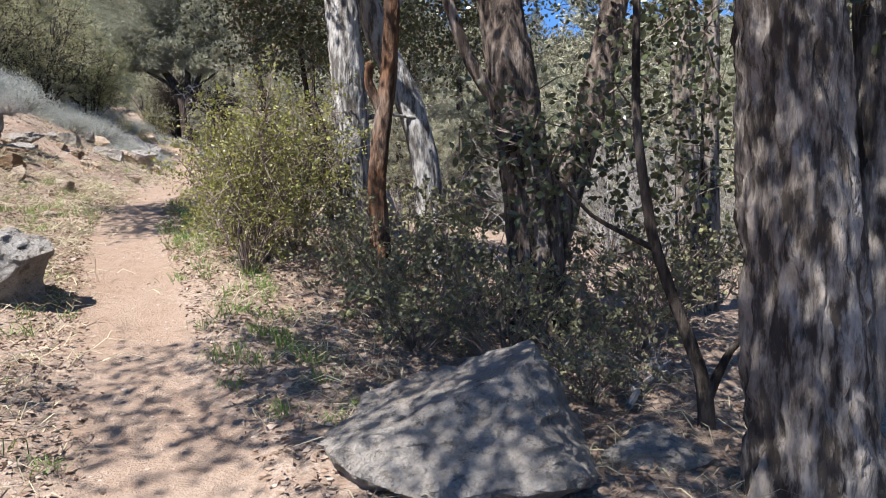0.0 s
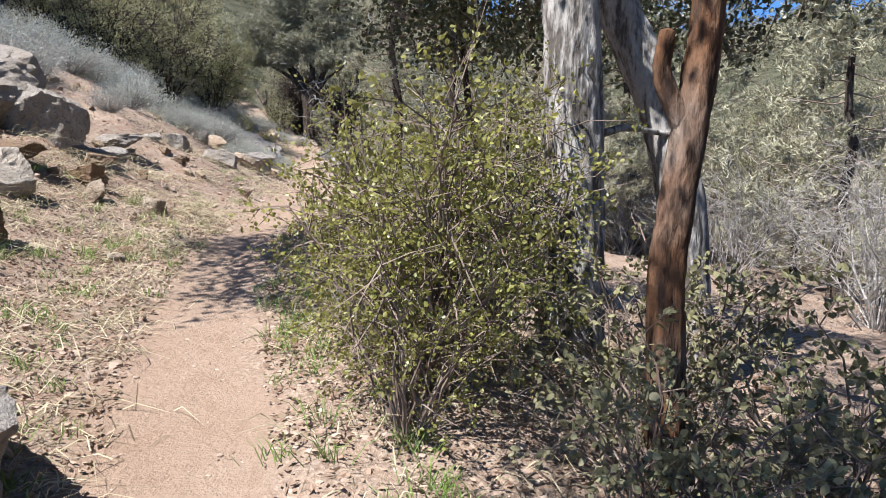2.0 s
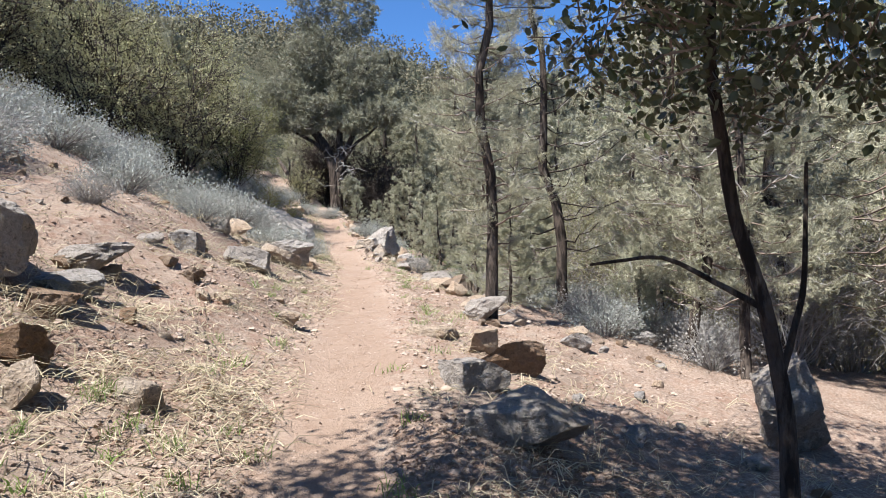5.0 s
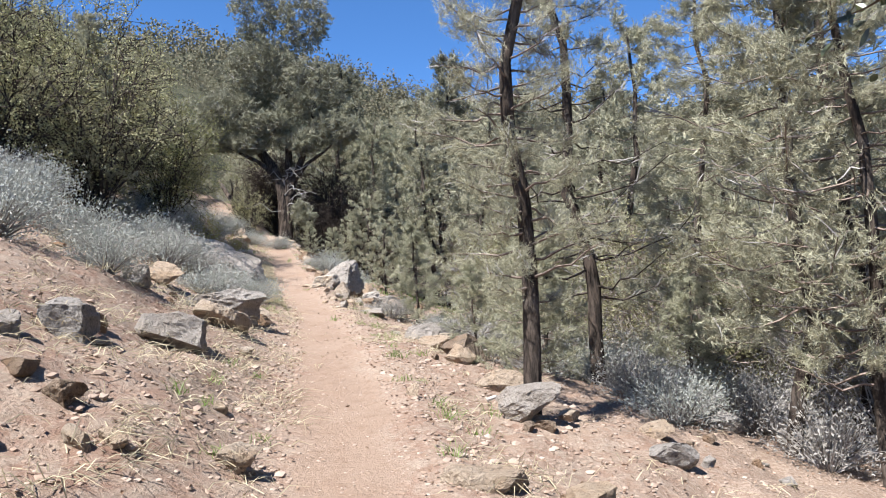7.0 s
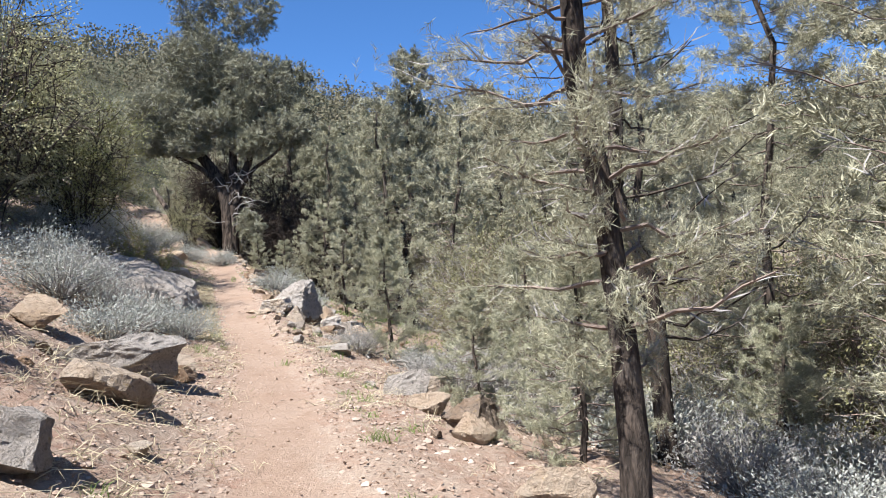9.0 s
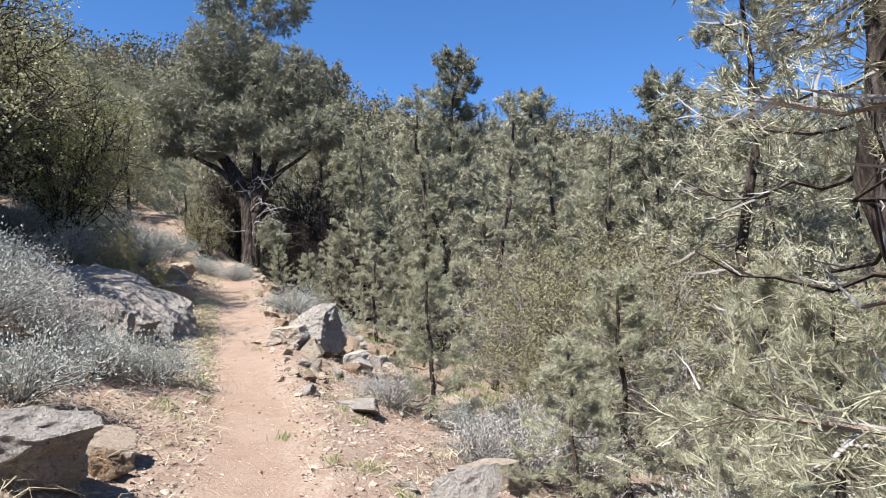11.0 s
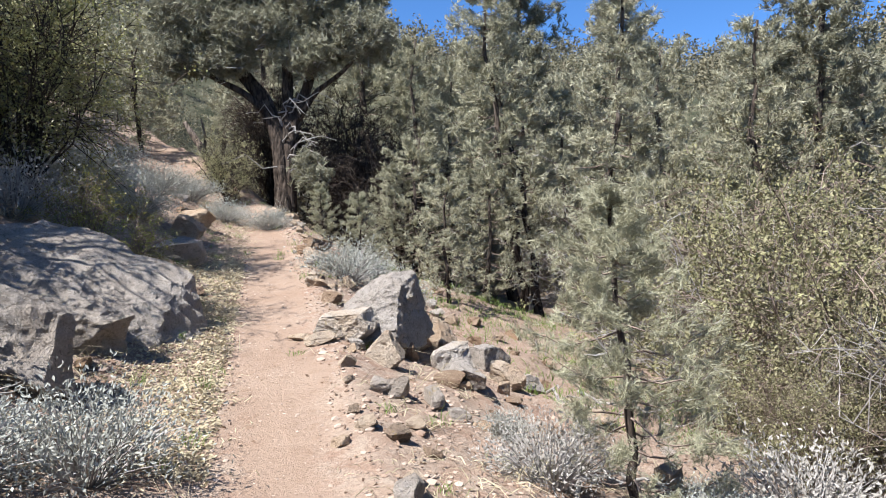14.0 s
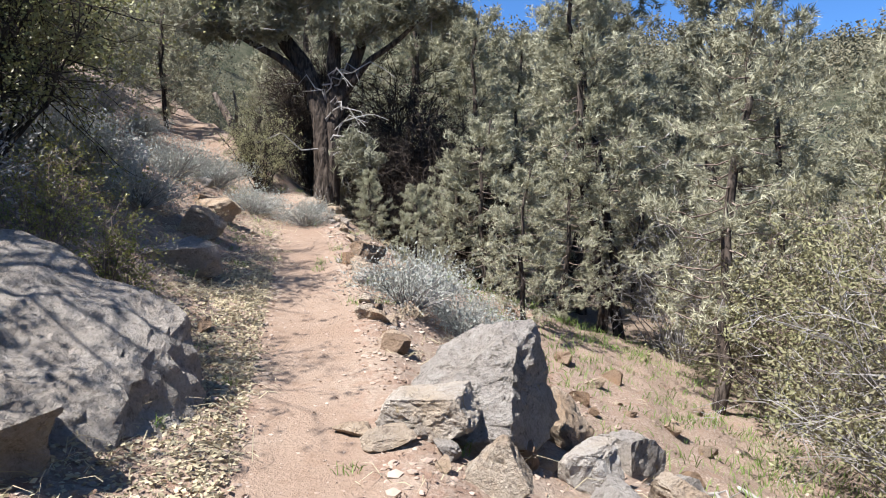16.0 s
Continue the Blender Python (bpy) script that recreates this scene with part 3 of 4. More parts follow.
def trunk_tree(name, label, lines, bark, group="trees by the footpath", sides=44, furrow=0.085):
    """A tree of hand-laid trunk and limb lines: each line is (points, first radius, last radius)."""
    root = tree_root(name, label, "tree", group)
    r = np.random.default_rng(len(label))
    for k, (pts, r0, r1) in enumerate(lines):
        pts = np.array(pts, float)
        pts = pts - (0, 0, 0)
        cum = np.concatenate(([0], np.cumsum(np.linalg.norm(np.diff(pts, axis=0), axis=1))))
        n = int(max(8, cum[-1] / (0.045 if k == 0 else 0.09)))
        q = np.linspace(0, cum[-1], n)
        fine = np.stack([np.interp(q, cum, pts[:, c]) for c in range(3)], 1)
        for _ in range(int(n / 9)):
            fine[1:-1] = (fine[:-2] + 2 * fine[1:-1] + fine[2:]) / 4
        rad = r0 + (r1 - r0) * (q / cum[-1]) ** 0.8
        if k == 0:
            rad = rad * (1 + 0.35 * np.exp(-q / 0.22))
        part("trunk" if k == 0 else "limb", Soup().add(*tube(fine, rad, sides if k == 0 else 14, furrow if k == 0 else furrow * 0.7, r)).mesh(f"{name}_wood", bark, True), root)
    return root


def canopy(root, boxes, leaf, twig, seed, size=0.05, per=9, oak=True, name="crown"):
    """Leafy sprays in the given masses: (x, y, z, rx, ry, rz, sprays)."""
    r = np.random.default_rng(seed)
    crown, wood, at, way, ends = Soup(), Soup(), [], [], []
    for x, y, z, rx, ry, rz, n in boxes:
        c = np.array((x, y, z)) + ball(n, r) * (r.uniform(0.1, 1, n) ** 0.5)[:, None] * np.array((rx, ry, rz))
        for p in c:
            d = unit(r.normal(size=3) + (0, 0, -0.1))
            q = p + d * r.uniform(0.15, 0.4)
            ends.append((p, q))
            u = r.uniform(0, 1.1, per)[:, None]
            at.append(p + (q - p) * u + r.normal(size=(per, 3)) * 0.06)
            way.append(d + r.normal(size=(per, 3)) * 0.9)
    if oak:
        oak_leaves(crown, np.concatenate(at), np.concatenate(way), size, r)
    else:
        leaves(crown, np.concatenate(at), np.concatenate(way), size, 0.5, r)
    slivers(wood, [e[0] for e in ends], [e[1] for e in ends], 0.012, r)
    tagged(part("branchwork", wood.mesh(f"{name}_twigs", twig), root), kind="stuff")
    part(name, crown.mesh(name, leaf), root, "dense small leaves")


# ---- trees beside the start of the path ----
def hero(name, label, x, y, lines, bark, **kw):
    """A tree whose lines are given from its foot."""
    root = trunk_tree(name, label, lines, bark, **kw)
    root.location = (x, y, gz(x, y) - 0.08)
    return root


big_trunk = hero("oak_tree", "old tree trunk with deep furrowed grey-brown bark beside a boulder", 1.36, 2.66, [
    (((0, 0, 0), (-0.03, 0, 0.5), (-0.06, 0.02, 1.2), (-0.08, 0.05, 2.0), (-0.04, 0.1, 3.2), (0.05, 0.2, 5.0)), 0.215, 0.15),
    (((-0.05, 0.05, 2.6), (0.5, 0.5, 3.5), (1.1, 0.8, 4.6)), 0.1, 0.04),
    (((0.12, 0.05, 0.25), (0.3, 0.1, 1.0), (0.34, 0.2, 2.2), (0.5, 0.3, 4.0)), 0.10, 0.07),
    (((-0.04, 0.08, 3.0), (-0.7, 0.4, 3.8), (-1.6, 0.5, 4.4), (-2.6, 1.0, 4.8)), 0.09, 0.03)], SHAGGY, furrow=0.13, sides=110)
hollow_oak = hero("oak_tree", "leaning double-trunked oak with a knot hole in dark bark", 0.62, 5.0, [
    (((0, 0, 0), (0.02, 0, 0.5), (0.0, 0, 1.0), (-0.1, 0, 1.6), (-0.2, 0.1, 2.4), (-0.3, 0.2, 3.4), (-0.2, 0.4, 5.0)), 0.21, 0.11),
    (((0.02, 0, 0.35), (0.22, 0.1, 1.0), (0.46, 0.2, 1.7), (0.7, 0.3, 2.6), (1.1, 0.5, 4.2)), 0.14, 0.07),
    (((-0.2, 0.1, 2.4), (-0.7, 0.6, 3.2), (-1.5, 1.0, 3.9), (-2.6, 1.6, 4.3), (-3.8, 2.0, 4.5), (-5.0, 2.7, 4.75)), 0.09, 0.025),
    (((-0.1, 0, 1.5), (-0.42, -0.1, 1.95), (-0.6, -0.1, 2.5), (-0.9, 0.1, 3.6)), 0.055, 0.02),
    (((0.5, 0.2, 1.8), (0.9, 0.9, 2.4), (1.4, 1.8, 2.9)), 0.05, 0.02)], BROWNBARK)
knot = Soup().add(*tube(np.array(((0, 0.02, 0), (0, -0.05, 0), (0, -0.07, 0.0), (0, -0.05, 0), (0, 0.03, 0))), (0.06, 0.07, 0.06, 0.045, 0.035), 14))
kp = part("knot_hole", knot.mesh("knot_hole", DARKBARK, True), hollow_oak, "round dark knot hole")
kp.location = (-0.17, -0.13, 1.42)
white_tree = hero("pale_tree", "tall straight tree with pale flaking grey bark", -0.83, 6.72, [
    (((0, 0, -0.1), (0.0, 0, 0.7), (-0.02, 0, 1.4), (-0.06, 0, 2.2), (-0.12, 0.05, 3.2), (-0.2, 0.1, 6.5)), 0.185, 0.11),
    (((-0.08, 0, 2.6), (0.4, 0.4, 3.3), (1.2, 0.8, 3.8)), 0.05, 0.02),
    (((0.02, 0, 1.35), (0.3, 0.25, 1.45), (0.65, 0.4, 1.4)), 0.03, 0.012)], PALEBARK, sides=50, furrow=0.07)
snag = hero("dead_tree", "slim dead trunk with bark stripped to red-brown wood", -0.5, 5.55, [
    (((0, 0, 0), (0.0, 0, 0.5), (-0.02, 0, 0.95), (0.04, 0, 1.35), (0.10, 0.0, 1.75), (0.14, 0, 2.3), (0.16, 0, 3.6)), 0.08, 0.05),
    (((0.06, 0, 1.45), (-0.06, -0.02, 1.7), (-0.04, -0.05, 1.85)), 0.05, 0.03)], REDWOOD, sides=34, furrow=0.10)
second_white = hero("pale_tree", "second pale-barked trunk leaning towards the first", -0.12, 7.2, [
    (((0, 0, -0.1), (-0.02, 0, 0.6), (-0.06, 0, 1.2), (-0.22, 0, 1.8), (-0.46, 0, 2.3), (-0.62, 0, 2.9), (-0.7, 0.1, 5)), 0.155, 0.10),
    (((-0.5, 0, 2.4), (-0.2, 0.2, 2.9), (0.3, 0.3, 3.3)), 0.05, 0.02)], PALEBARK, sides=44, furrow=0.07)
dark_pair = hero("oak_tree", "shaded double trunk in the ravine thicket", 2.25, 6.6, [
    (((0, 0, 0), (0.0, 0, 1.2), (-0.05, 0, 2.5), (-0.1, 0.1, 5)), 0.12, 0.08),
    (((0.22, 0.1, 0), (0.24, 0.1, 1.4), (0.35, 0.2, 4.8)), 0.1, 0.06)], SHAGGY)
sapling = hero("dead_sapling", "thin crooked dark sapling with broken foot", 1.1, 3.35, [
    (((0.1, 0, 0), (0.1, 0, 0.25), (0.0, 0.02, 0.55), (-0.14, 0.02, 0.95), (-0.2, 0.05, 1.5), (-0.16, 0.1, 2.6)), 0.035, 0.014),
    (((-0.12, 0.02, 0.9), (-0.4, 0.02, 1.05), (-0.6, 0, 1.25)), 0.016, 0.006),
    (((0.1, 0, 0.2), (0.2, -0.02, 0.42), (0.28, -0.02, 0.5)), 0.03, 0.012)], DARKBARK, sides=14, furrow=0.05)
shade_oak = hero("oak_tree", "dark live oak leaning over the slope below the path", -1.55, 9.9, [
    (((0.0, 0, 0), (-0.02, 0, 0.7), (-0.1, 0, 1.2), (-0.25, 0, 1.7), (-0.35, 0, 2.5), (-0.3, 0.1, 3.6)), 0.048, 0.026),
    (((-0.05, 0, 0.8), (0.12, 0.1, 1.3), (0.18, 0.2, 2.0)), 0.022, 0.01),
    (((-0.1, 0, 1.2), (-0.6, 0.1, 1.5), (-1.0, 0.1, 1.45)), 0.02, 0.008)], DARKBARK, sides=18, furrow=0.06)
# oak leaf masses; those reaching over the path are unseen, added for shade
# outer masses hang above the view, placed so their shade falls on the path
canopy(hollow_oak, [(-1.2, 0.7, 4.6, 1.6, 1.5, 0.7, 330), (-3.4, 1.6, 4.9, 1.3, 1.6, 0.6, 300), (0.6, 0.2, 4.6, 1.6, 1.6, 0.8, 300), (-1.6, -1.4, 4.7, 1.6, 1.3, 0.6, 260), (-4.7, 1.0, 4.5, 1.1, 1.2, 0.5, 480), (-5.4, 2.0, 4.7, 1.0, 1.0, 0.4, 480), (-4.9, 3.2, 4.8, 1.0, 0.9, 0.4, 480), (-4.2, 3.9, 4.9, 0.9, 0.8, 0.35, 330), (-4.0, 2.5, 4.6, 1.0, 1.0, 0.5, 420), (-3.0, 3.5, 4.7, 1.2, 1.0, 0.5, 420), (0.0, -0.55, 1.35, 0.6, 0.35, 0.45, 70), (0.85, -0.35, 1.5, 0.6, 0.5, 0.8, 110), (1.2, 0.3, 2.6, 0.7, 0.6, 0.6, 90)], OAKLEAF, BROWNTWIG, 5, 0.055)
# high masses above the view, added to dapple the ground at the start
canopy(big_trunk, [(-0.2, 0.1, 4.7, 1.9, 1.7, 0.7, 380), (-1.9, -1.5, 4.5, 1.5, 1.4, 0.6, 800), (-0.2, -2.0, 4.6, 1.5, 1.3, 0.6, 750), (1.4, -1.0, 4.5, 1.3, 1.3, 0.6, 400), (-3.2, -0.8, 4.6, 1.1, 1.5, 0.5, 520), (-2.6, -2.6, 4.6, 1.2, 1.0, 0.5, 330), (-4.3, -1.3, 4.6, 1.0, 1.1, 0.4, 210), (0.5, 0.4, 1.9, 0.5, 0.5, 0.9, 60), (1.2, 1.0, 3.2, 1.0, 1.0, 1.0, 130), (-0.85, 0.3, 3.0, 0.5, 0.4, 0.3, 40), (-2.9, 0.0, 5.0, 1.5, 1.3, 0.5, 700)], OAKLEAF, BROWNTWIG, 6, 0.055)
canopy(white_tree, [(0.6, 1.2, 3.9, 1.7, 1.0, 0.7, 300), (1.6, 1.6, 2.9, 0.9, 0.8, 0.6, 150), (-0.8, 0.8, 3.6, 0.9, 0.9, 0.5, 130), (0.0, -0.3, 4.9, 1.8, 1.8, 0.6, 280)], OAKLEAF, BROWNTWIG, 8, 0.05)
canopy(shade_oak, [(-0.3, 0.2, 2.7, 0.9, 0.9, 0.5, 150), (1.0, 0.0, 3.3, 1.2, 1.2, 0.8, 230), (-0.3, 0.1, 3.8, 1.3, 1.3, 0.8, 280), (0.0, -1.1, 2.6, 1.4, 0.9, 0.6, 480), (1.3, -1.2, 2.6, 1.2, 1.0, 0.8, 420), (-0.6, -1.3, 3.4, 1.2, 1.2, 0.6, 330), (-1.0, -0.7, 3.7, 1.1, 1.0, 0.4, 460), (0.4, -0.6, 3.7, 1.2, 1.0, 0.5, 460)], OAKLEAF, BROWNTWIG, 9, 0.05)

# ---- boulders and rocks ----
rock(0.1, 2.95, 1.12, 1.0, 0.46, "granite", 20, 0, 0, 0.2, "boulder", "large angular grey granite boulder in dappled shade", 5)
rock(-2.85, 4.5, 0.75, 0.8, 0.46, "granite", 2, 40, 0, 0.3, "boulder", "rounded grey boulder with rough sunlit top", 5)
rock(0.85, 2.95, 0.5, 0.4, 0.12, "granite", 3, 10, 0, 0.5, "rock", "flat grey rock among fallen leaves")
rock(-4.8, 6.9, 0.55, 0.5, 0.36, "rusty", 5, 15, 0, 0.25, "boulder", "rust-brown boulder with orange lichen above the grass", 5)
rock(-7.75, 9.55, 2.2, 1.9, 1.05, "granite", 24, -10, 0, 0.3, "boulder", "huge tilted grey slab of lichened granite", 5)
rock(-6.55, 9.85, 0.85, 0.8, 0.62, "granite", 5, 60, 0, 0.3, "boulder", "blunt grey boulder below the slab", 5)
rock(-5.5, 8.15, 0.46, 0.32, 0.4, "pale", 23, -25, 8, 0.1, "rock", "pale speckled granite block with tan cap")
rock(-6.55, 11.1, 0.6, 0.45, 0.22, "granite", 7, 30)
rock(-6.7, 12.95, 0.5, 0.4, 0.22, "granite", 8, 80)
rock(-6.6, 14.45, 0.58, 0.5, 0.32, "granite", 9, 10, 4, 0.2, "rock", "sharp-edged grey rock lying on bare soil")
rock(-7.4, 17.3, 1.1, 0.6, 0.36, "granite", 2, 35, 0, 0.3, "boulder", "long grey boulder at the uphill edge of the path", 5)
rock(-7.0, 16.2, 0.6, 0.5, 0.3, "tan", 1, 70)
rock(-4.97, 9.5, 0.28, 0.22, 0.17, "tan", 2, 10, 0, 0.2, "rock", "small tan stone in straw grass")
rock(-5.95, 9.95, 0.42, 0.26, 0.16, "rusty", 3, -10, 5, 0.2, "rock", "rusty jutting stone on red soil")
rock(-5.6, 9.3, 0.55, 0.3, 0.2, "rusty", 4, 5)
rock(-5.35, 9.02, 0.2, 0.18, 0.22, "tan", 3, 40)
rock(-10.9, 18.4, 0.75, 0.5, 0.4, "tan", 4, 20, 0, 0.3, "boulder", "pinkish boulder among sagebrush")
rock(-2.9, 9.9, 0.75, 0.55, 0.3, "granite", 3, 25, 0, 0.3, "boulder", "shaded grey boulder at the edge of the path")
rock(-3.15, 11.6, 0.6, 0.4, 0.24, "rusty", 5, 60)
rock(-3.35, 10.7, 0.5, 0.4, 0.2, "granite", 8, 15)
rock(-1.0, 12.0, 0.8, 0.7, 0.75, "granite", 9, 50, 0, 0.2, "boulder", "upright pale boulder below the path", 5)
rock(-3.7, 14.3, 0.58, 0.4, 0.28, "granite", 7, -30, 6, 0.2, "rock", "grey block on the downhill edge of the path")
rock(-6.75, 12.4, 0.3, 0.25, 0.14, "granite", 1, 0)
rock(-6.8, 13.05, 0.42, 0.34, 0.2, "granite", 5, 30)
rock(-5.3, 12.3, 0.24, 0.2, 0.13, "tan", 5, 15, 0, 0.2, "rock", "small pale stone beside the path")
rock(-6.1, 12.0, 0.2, 0.18, 0.12, "rusty", 2, 0)
rock(-5.72, 11.83, 0.17, 0.14, 0.09, "tan", 6, 10)
rock(-8.5, 17.7, 0.6, 0.45, 0.28, "tan", 7, 10)
rock(-5.0, 18.6, 0.72, 0.45, 0.28, "granite", 6, 70)
rock(-4.35, 16.9, 0.62, 0.42, 0.3, "rusty", 6, 30)
rock(-4.75, 17.6, 0.4, 0.3, 0.18, "tan", 8, 40)
rock(-3.85, 15.6, 0.5, 0.35, 0.22, "tan", 9, 20)
rock(-3.85, 12.4, 0.5, 0.3, 0.12, "tan", 2, 10)
rock(-2.6, 14.6, 0.3, 0.22, 0.14, "tan", 3, 10)
rock(-1.65, 16.1, 0.36, 0.3, 0.18, "granite", 4, 10)
rock(-0.7, 16.5, 0.75, 0.5, 0.28, "granite", 8, 10)
rock(-10.4, 23.6, 2.35, 1.9, 0.78, "granite", 24, 5, 0, 0.64, "boulder", "long sloping grey slab with bush shadows on it", 5)
rock(-9.45, 21.95, 0.85, 0.8, 0.66, "granite", 9, 10, 0, 0.25, "boulder", "round rough grey boulder beside silver sagebrush", 5)
rock(-7.4, 18.4, 0.48, 0.36, 0.24, "tan", 1, 20, 0, 0.2, "rock", "tan and grey rock beside the path")
rock(-7.6, 17.75, 0.42, 0.36, 0.2, "rusty", 7, 20)
rock(-7.25, 18.05, 0.3, 0.26, 0.14, "rusty", 1, 70)
rock(-8.9, 20.9, 0.26, 0.22, 0.16, "rusty", 8, 20)
rock(-5.0, 18.95, 0.0 + 0.42, 0.36, 0.2, "granite", 2, 5)
rock(-4.85, 20.0, 0.8, 0.5, 0.28, "tan", 4, 15)
rock(-6.25, 20.95, 0.75, 0.4, 0.12, "granite", 3, -35, 0, 0.4, "rock", "long flat grey rock sunk in the trail bank")
rock(-7.68, 24.75, 1.08, 0.85, 0.74, "granite", 21, 0, 0, 0.12, "boulder", "upright pointed grey granite boulder beside the path", 5)
rock(-7.95, 24.25, 0.62, 0.42, 0.3, "pale", 22, 12, -4, 0.12, "boulder", "low pale granite block leaning on a taller boulder", 5)
rock(-7.52, 23.95, 0.36, 0.26, 0.3, "tan", 23, 8, 8, 0.12, "rock", "tan wedge-shaped stone leaning on a boulder")
rock(-7.25, 25.4, 0.35, 0.3, 0.42, "tan", 7, 40, 0, 0.2)
rock(-7.0, 24.85, 0.46, 0.38, 0.3, "pale", 1, 60, 0, 0.2, "rock", "blunt pale rock below the path")
rock(-6.75, 25.5, 0.5, 0.42, 0.3, "granite", 8, 20)
rock(-6.85, 24.2, 0.32, 0.7, 0.2, "granite", 5, 20)
rock(-8.35, 24.2, 0.26, 0.2, 0.06, "tan", 9, 0)
rock(-9.7, 28.9, 0.5, 0.4, 0.25, "rusty", 3, 0)
rock(-9.35, 28.0, 0.45, 0.35, 0.2, "tan", 2, 50)
rock(-11.1, 26.9, 0.9, 0.7, 0.32, "granite", 4, 40, 0, 0.35)
rock(-13.3, 28.9, 0.9, 0.6, 0.45, "pale", 22, 10, 0, 0.3, "boulder", "flat-topped pale rock shining in sun")
rock(-12.0, 29.5, 0.7, 0.5, 0.3, "tan", 8, 10)
rock(-11.6, 28.2, 0.55, 0.5, 0.34, "tan", 6, 70)
rock(-9.75, 22.9, 0.9, 0.7, 0.4, "granite", 2, 40, 0, 0.4, "boulder", "low grey boulder against the long slab", 5)
rock(-7.1, 8.3, 0.9, 0.7, 0.4, "granite", 6, 15, 0, 0.4, "boulder", "grey lichened boulder under the huge slab", 5)
rock(-5.9, 8.75, 0.6, 0.4, 0.2, "rusty", 9, 20)
rock(-6.2, 10.5, 0.7, 0.4, 0.16, "granite", 1, 5)
rock(-8.15, 24.05, 0.3, 0.24, 0.1, "tan", 3, 30)
rock(-6.5, 24.9, 0.4, 0.36, 0.26, "tan", 6, 0)
rock(-6.3, 25.9, 0.5, 0.4, 0.22, "granite", 9, 30)
rock(-7.2, 26.2, 0.45, 0.4, 0.26, "tan", 1, 30)
sm = np.random.default_rng(21)
for i in range(185):
    y = sm.uniform(5, 34) if i % 2 else sm.uniform(6.5, 17)
    side = sm.uniform()
    d = -sm.uniform(0.7, 5.0) if side < 0.55 else sm.uniform(0.6, 4.0)
    w = sm.uniform(0.06, 0.2) * (2.2 if sm.uniform() < 0.14 else 1)
    rock(gx(d, y), y, w, w * sm.uniform(0.6, 1), w * sm.uniform(0.35, 0.65), ("granite", "tan", "rusty")[int(sm.integers(0, 3))], int(sm.integers(1, 10)), sm.uniform(0, 360), 0, 0.3, "stone", "", 3)
for i in range(58):
    y = sm.uniform(21, 33)
    d = sm.normal(0.62, 0.16)
    w = sm.uniform(0.1, 0.3)
    rock(gx(d, y), y, w, w * sm.uniform(0.6, 1), w * sm.uniform(0.4, 0.6), ("tan", "tan", "rusty", "granite")[int(sm.integers(0, 4))], int(sm.integers(1, 10)), sm.uniform(0, 360), 0, 0.3, "stone", "", 3)

for i in range(55):
    y, d = sm.uniform(22.5, 31), 1.2 + abs(sm.normal(0, 1.9))
    w = sm.uniform(0.09, 0.34)
    rock(gx(d, y), y, w, w * sm.uniform(0.6, 1), w * sm.uniform(0.35, 0.6), ("tan", "granite", "rusty")[int(sm.integers(0, 3))], int(sm.integers(1, 10)), sm.uniform(0, 360), 0, 0.3, "stone", "", 3)

# ---- bushes by the path ----
lime = shrub(31, 1.62, 0.78, "yellow-green leafed bush with grey stems at the path's edge", LIMELEAF, BROWNTWIG, 26, 9, 7, 0.031, 0.6, "leafy_bush", thick=0.013, oak=True)
set_down(lime, -1.48, 5.85, 0, 0.85)
plant_copy(lime, -1.3, 6.25, 100, 0.85)
plant_copy(lime, -1.5, 5.45, 200, 0.6)
plant_copy(lime, -1.85, 6.6, 290, 0.75)
plant_copy(lime, -10.45, 24.75, 40, 0.58)
plant_copy(lime, -11.2, 25.1, 140, 0.6)
under = shrub(33, 0.9, 0.8, "dark-leafed low oak thicket in the trees' shade", CHAPLEAF, BROWNTWIG, 24, 6, 7, 0.036, 0.6, "scrub_oak", thick=0.009, oak=True, bare=0.25)
set_down(under, -0.2, 4.6, 0, 0.8)
for x, y, s in ((0.35, 4.3, 0.8), (-0.55, 5.2, 0.8), (1.2, 4.6, 0.9), (0.2, 5.6, 1.0), (-0.4, 6.3, 1.0), (1.7, 5.4, 1.0), (0.75, 3.8, 0.55)):
    plant_copy(under, x, y, x * 500, s)
sages = [sagebrush(40 + i, 0.46, 0.55, "silver-grey sagebrush on the dry slope", SAGE) for i in range(3)]
dry = [sagebrush(50 + i, 0.52, 0.58, "pale dry brush with bleached stems", DRYSAGE, "dry_brush", 110, 30) for i in range(2)]
for i, (x, y, s) in enumerate(((-8.38, 20.95, 1.0), (-11.3, 30.9, 0.9), (-8.85, 27.6, 1.25), (-8.35, 28.3, 1.15), (-9.0, 29.0, 1.0), (-12.3, 31.2, 1.0), (-9.6, 17.7, 1.35), (-9.3, 19.5, 1.3), (-8.3, 18.7, 1.1), (-8.6, 20.2, 0.9),
                               (-2.7, 17.5, 1.3), (-1.5, 17.6, 1.2), (-9.9, 16.6, 1.2), (-8.6, 16.5, 1.0), (-10.7, 16.0, 1.5), (-9.9, 13.6, 1.5), (-9.0, 12.2, 1.3), (-8.7, 14.8, 1.2), (-11.5, 19.2, 1.4), (-10.7, 21.4, 1.3), (-13.2, 30.3, 1.2),
                               (-12.2, 27.9, 1.1), (-13.4, 32.0, 1.2), (-5.2, 21.9, 0.7), (-6.4, 23.0, 0.5), (-9.6, 11.0, 1.3), (-7.9, 15.4, 0.8), (-2.2, 15.6, 1.0))):
    ob = sages[i % 3]
    (set_down if i < 3 else plant_copy)(ob, x, y, i * 77, s)
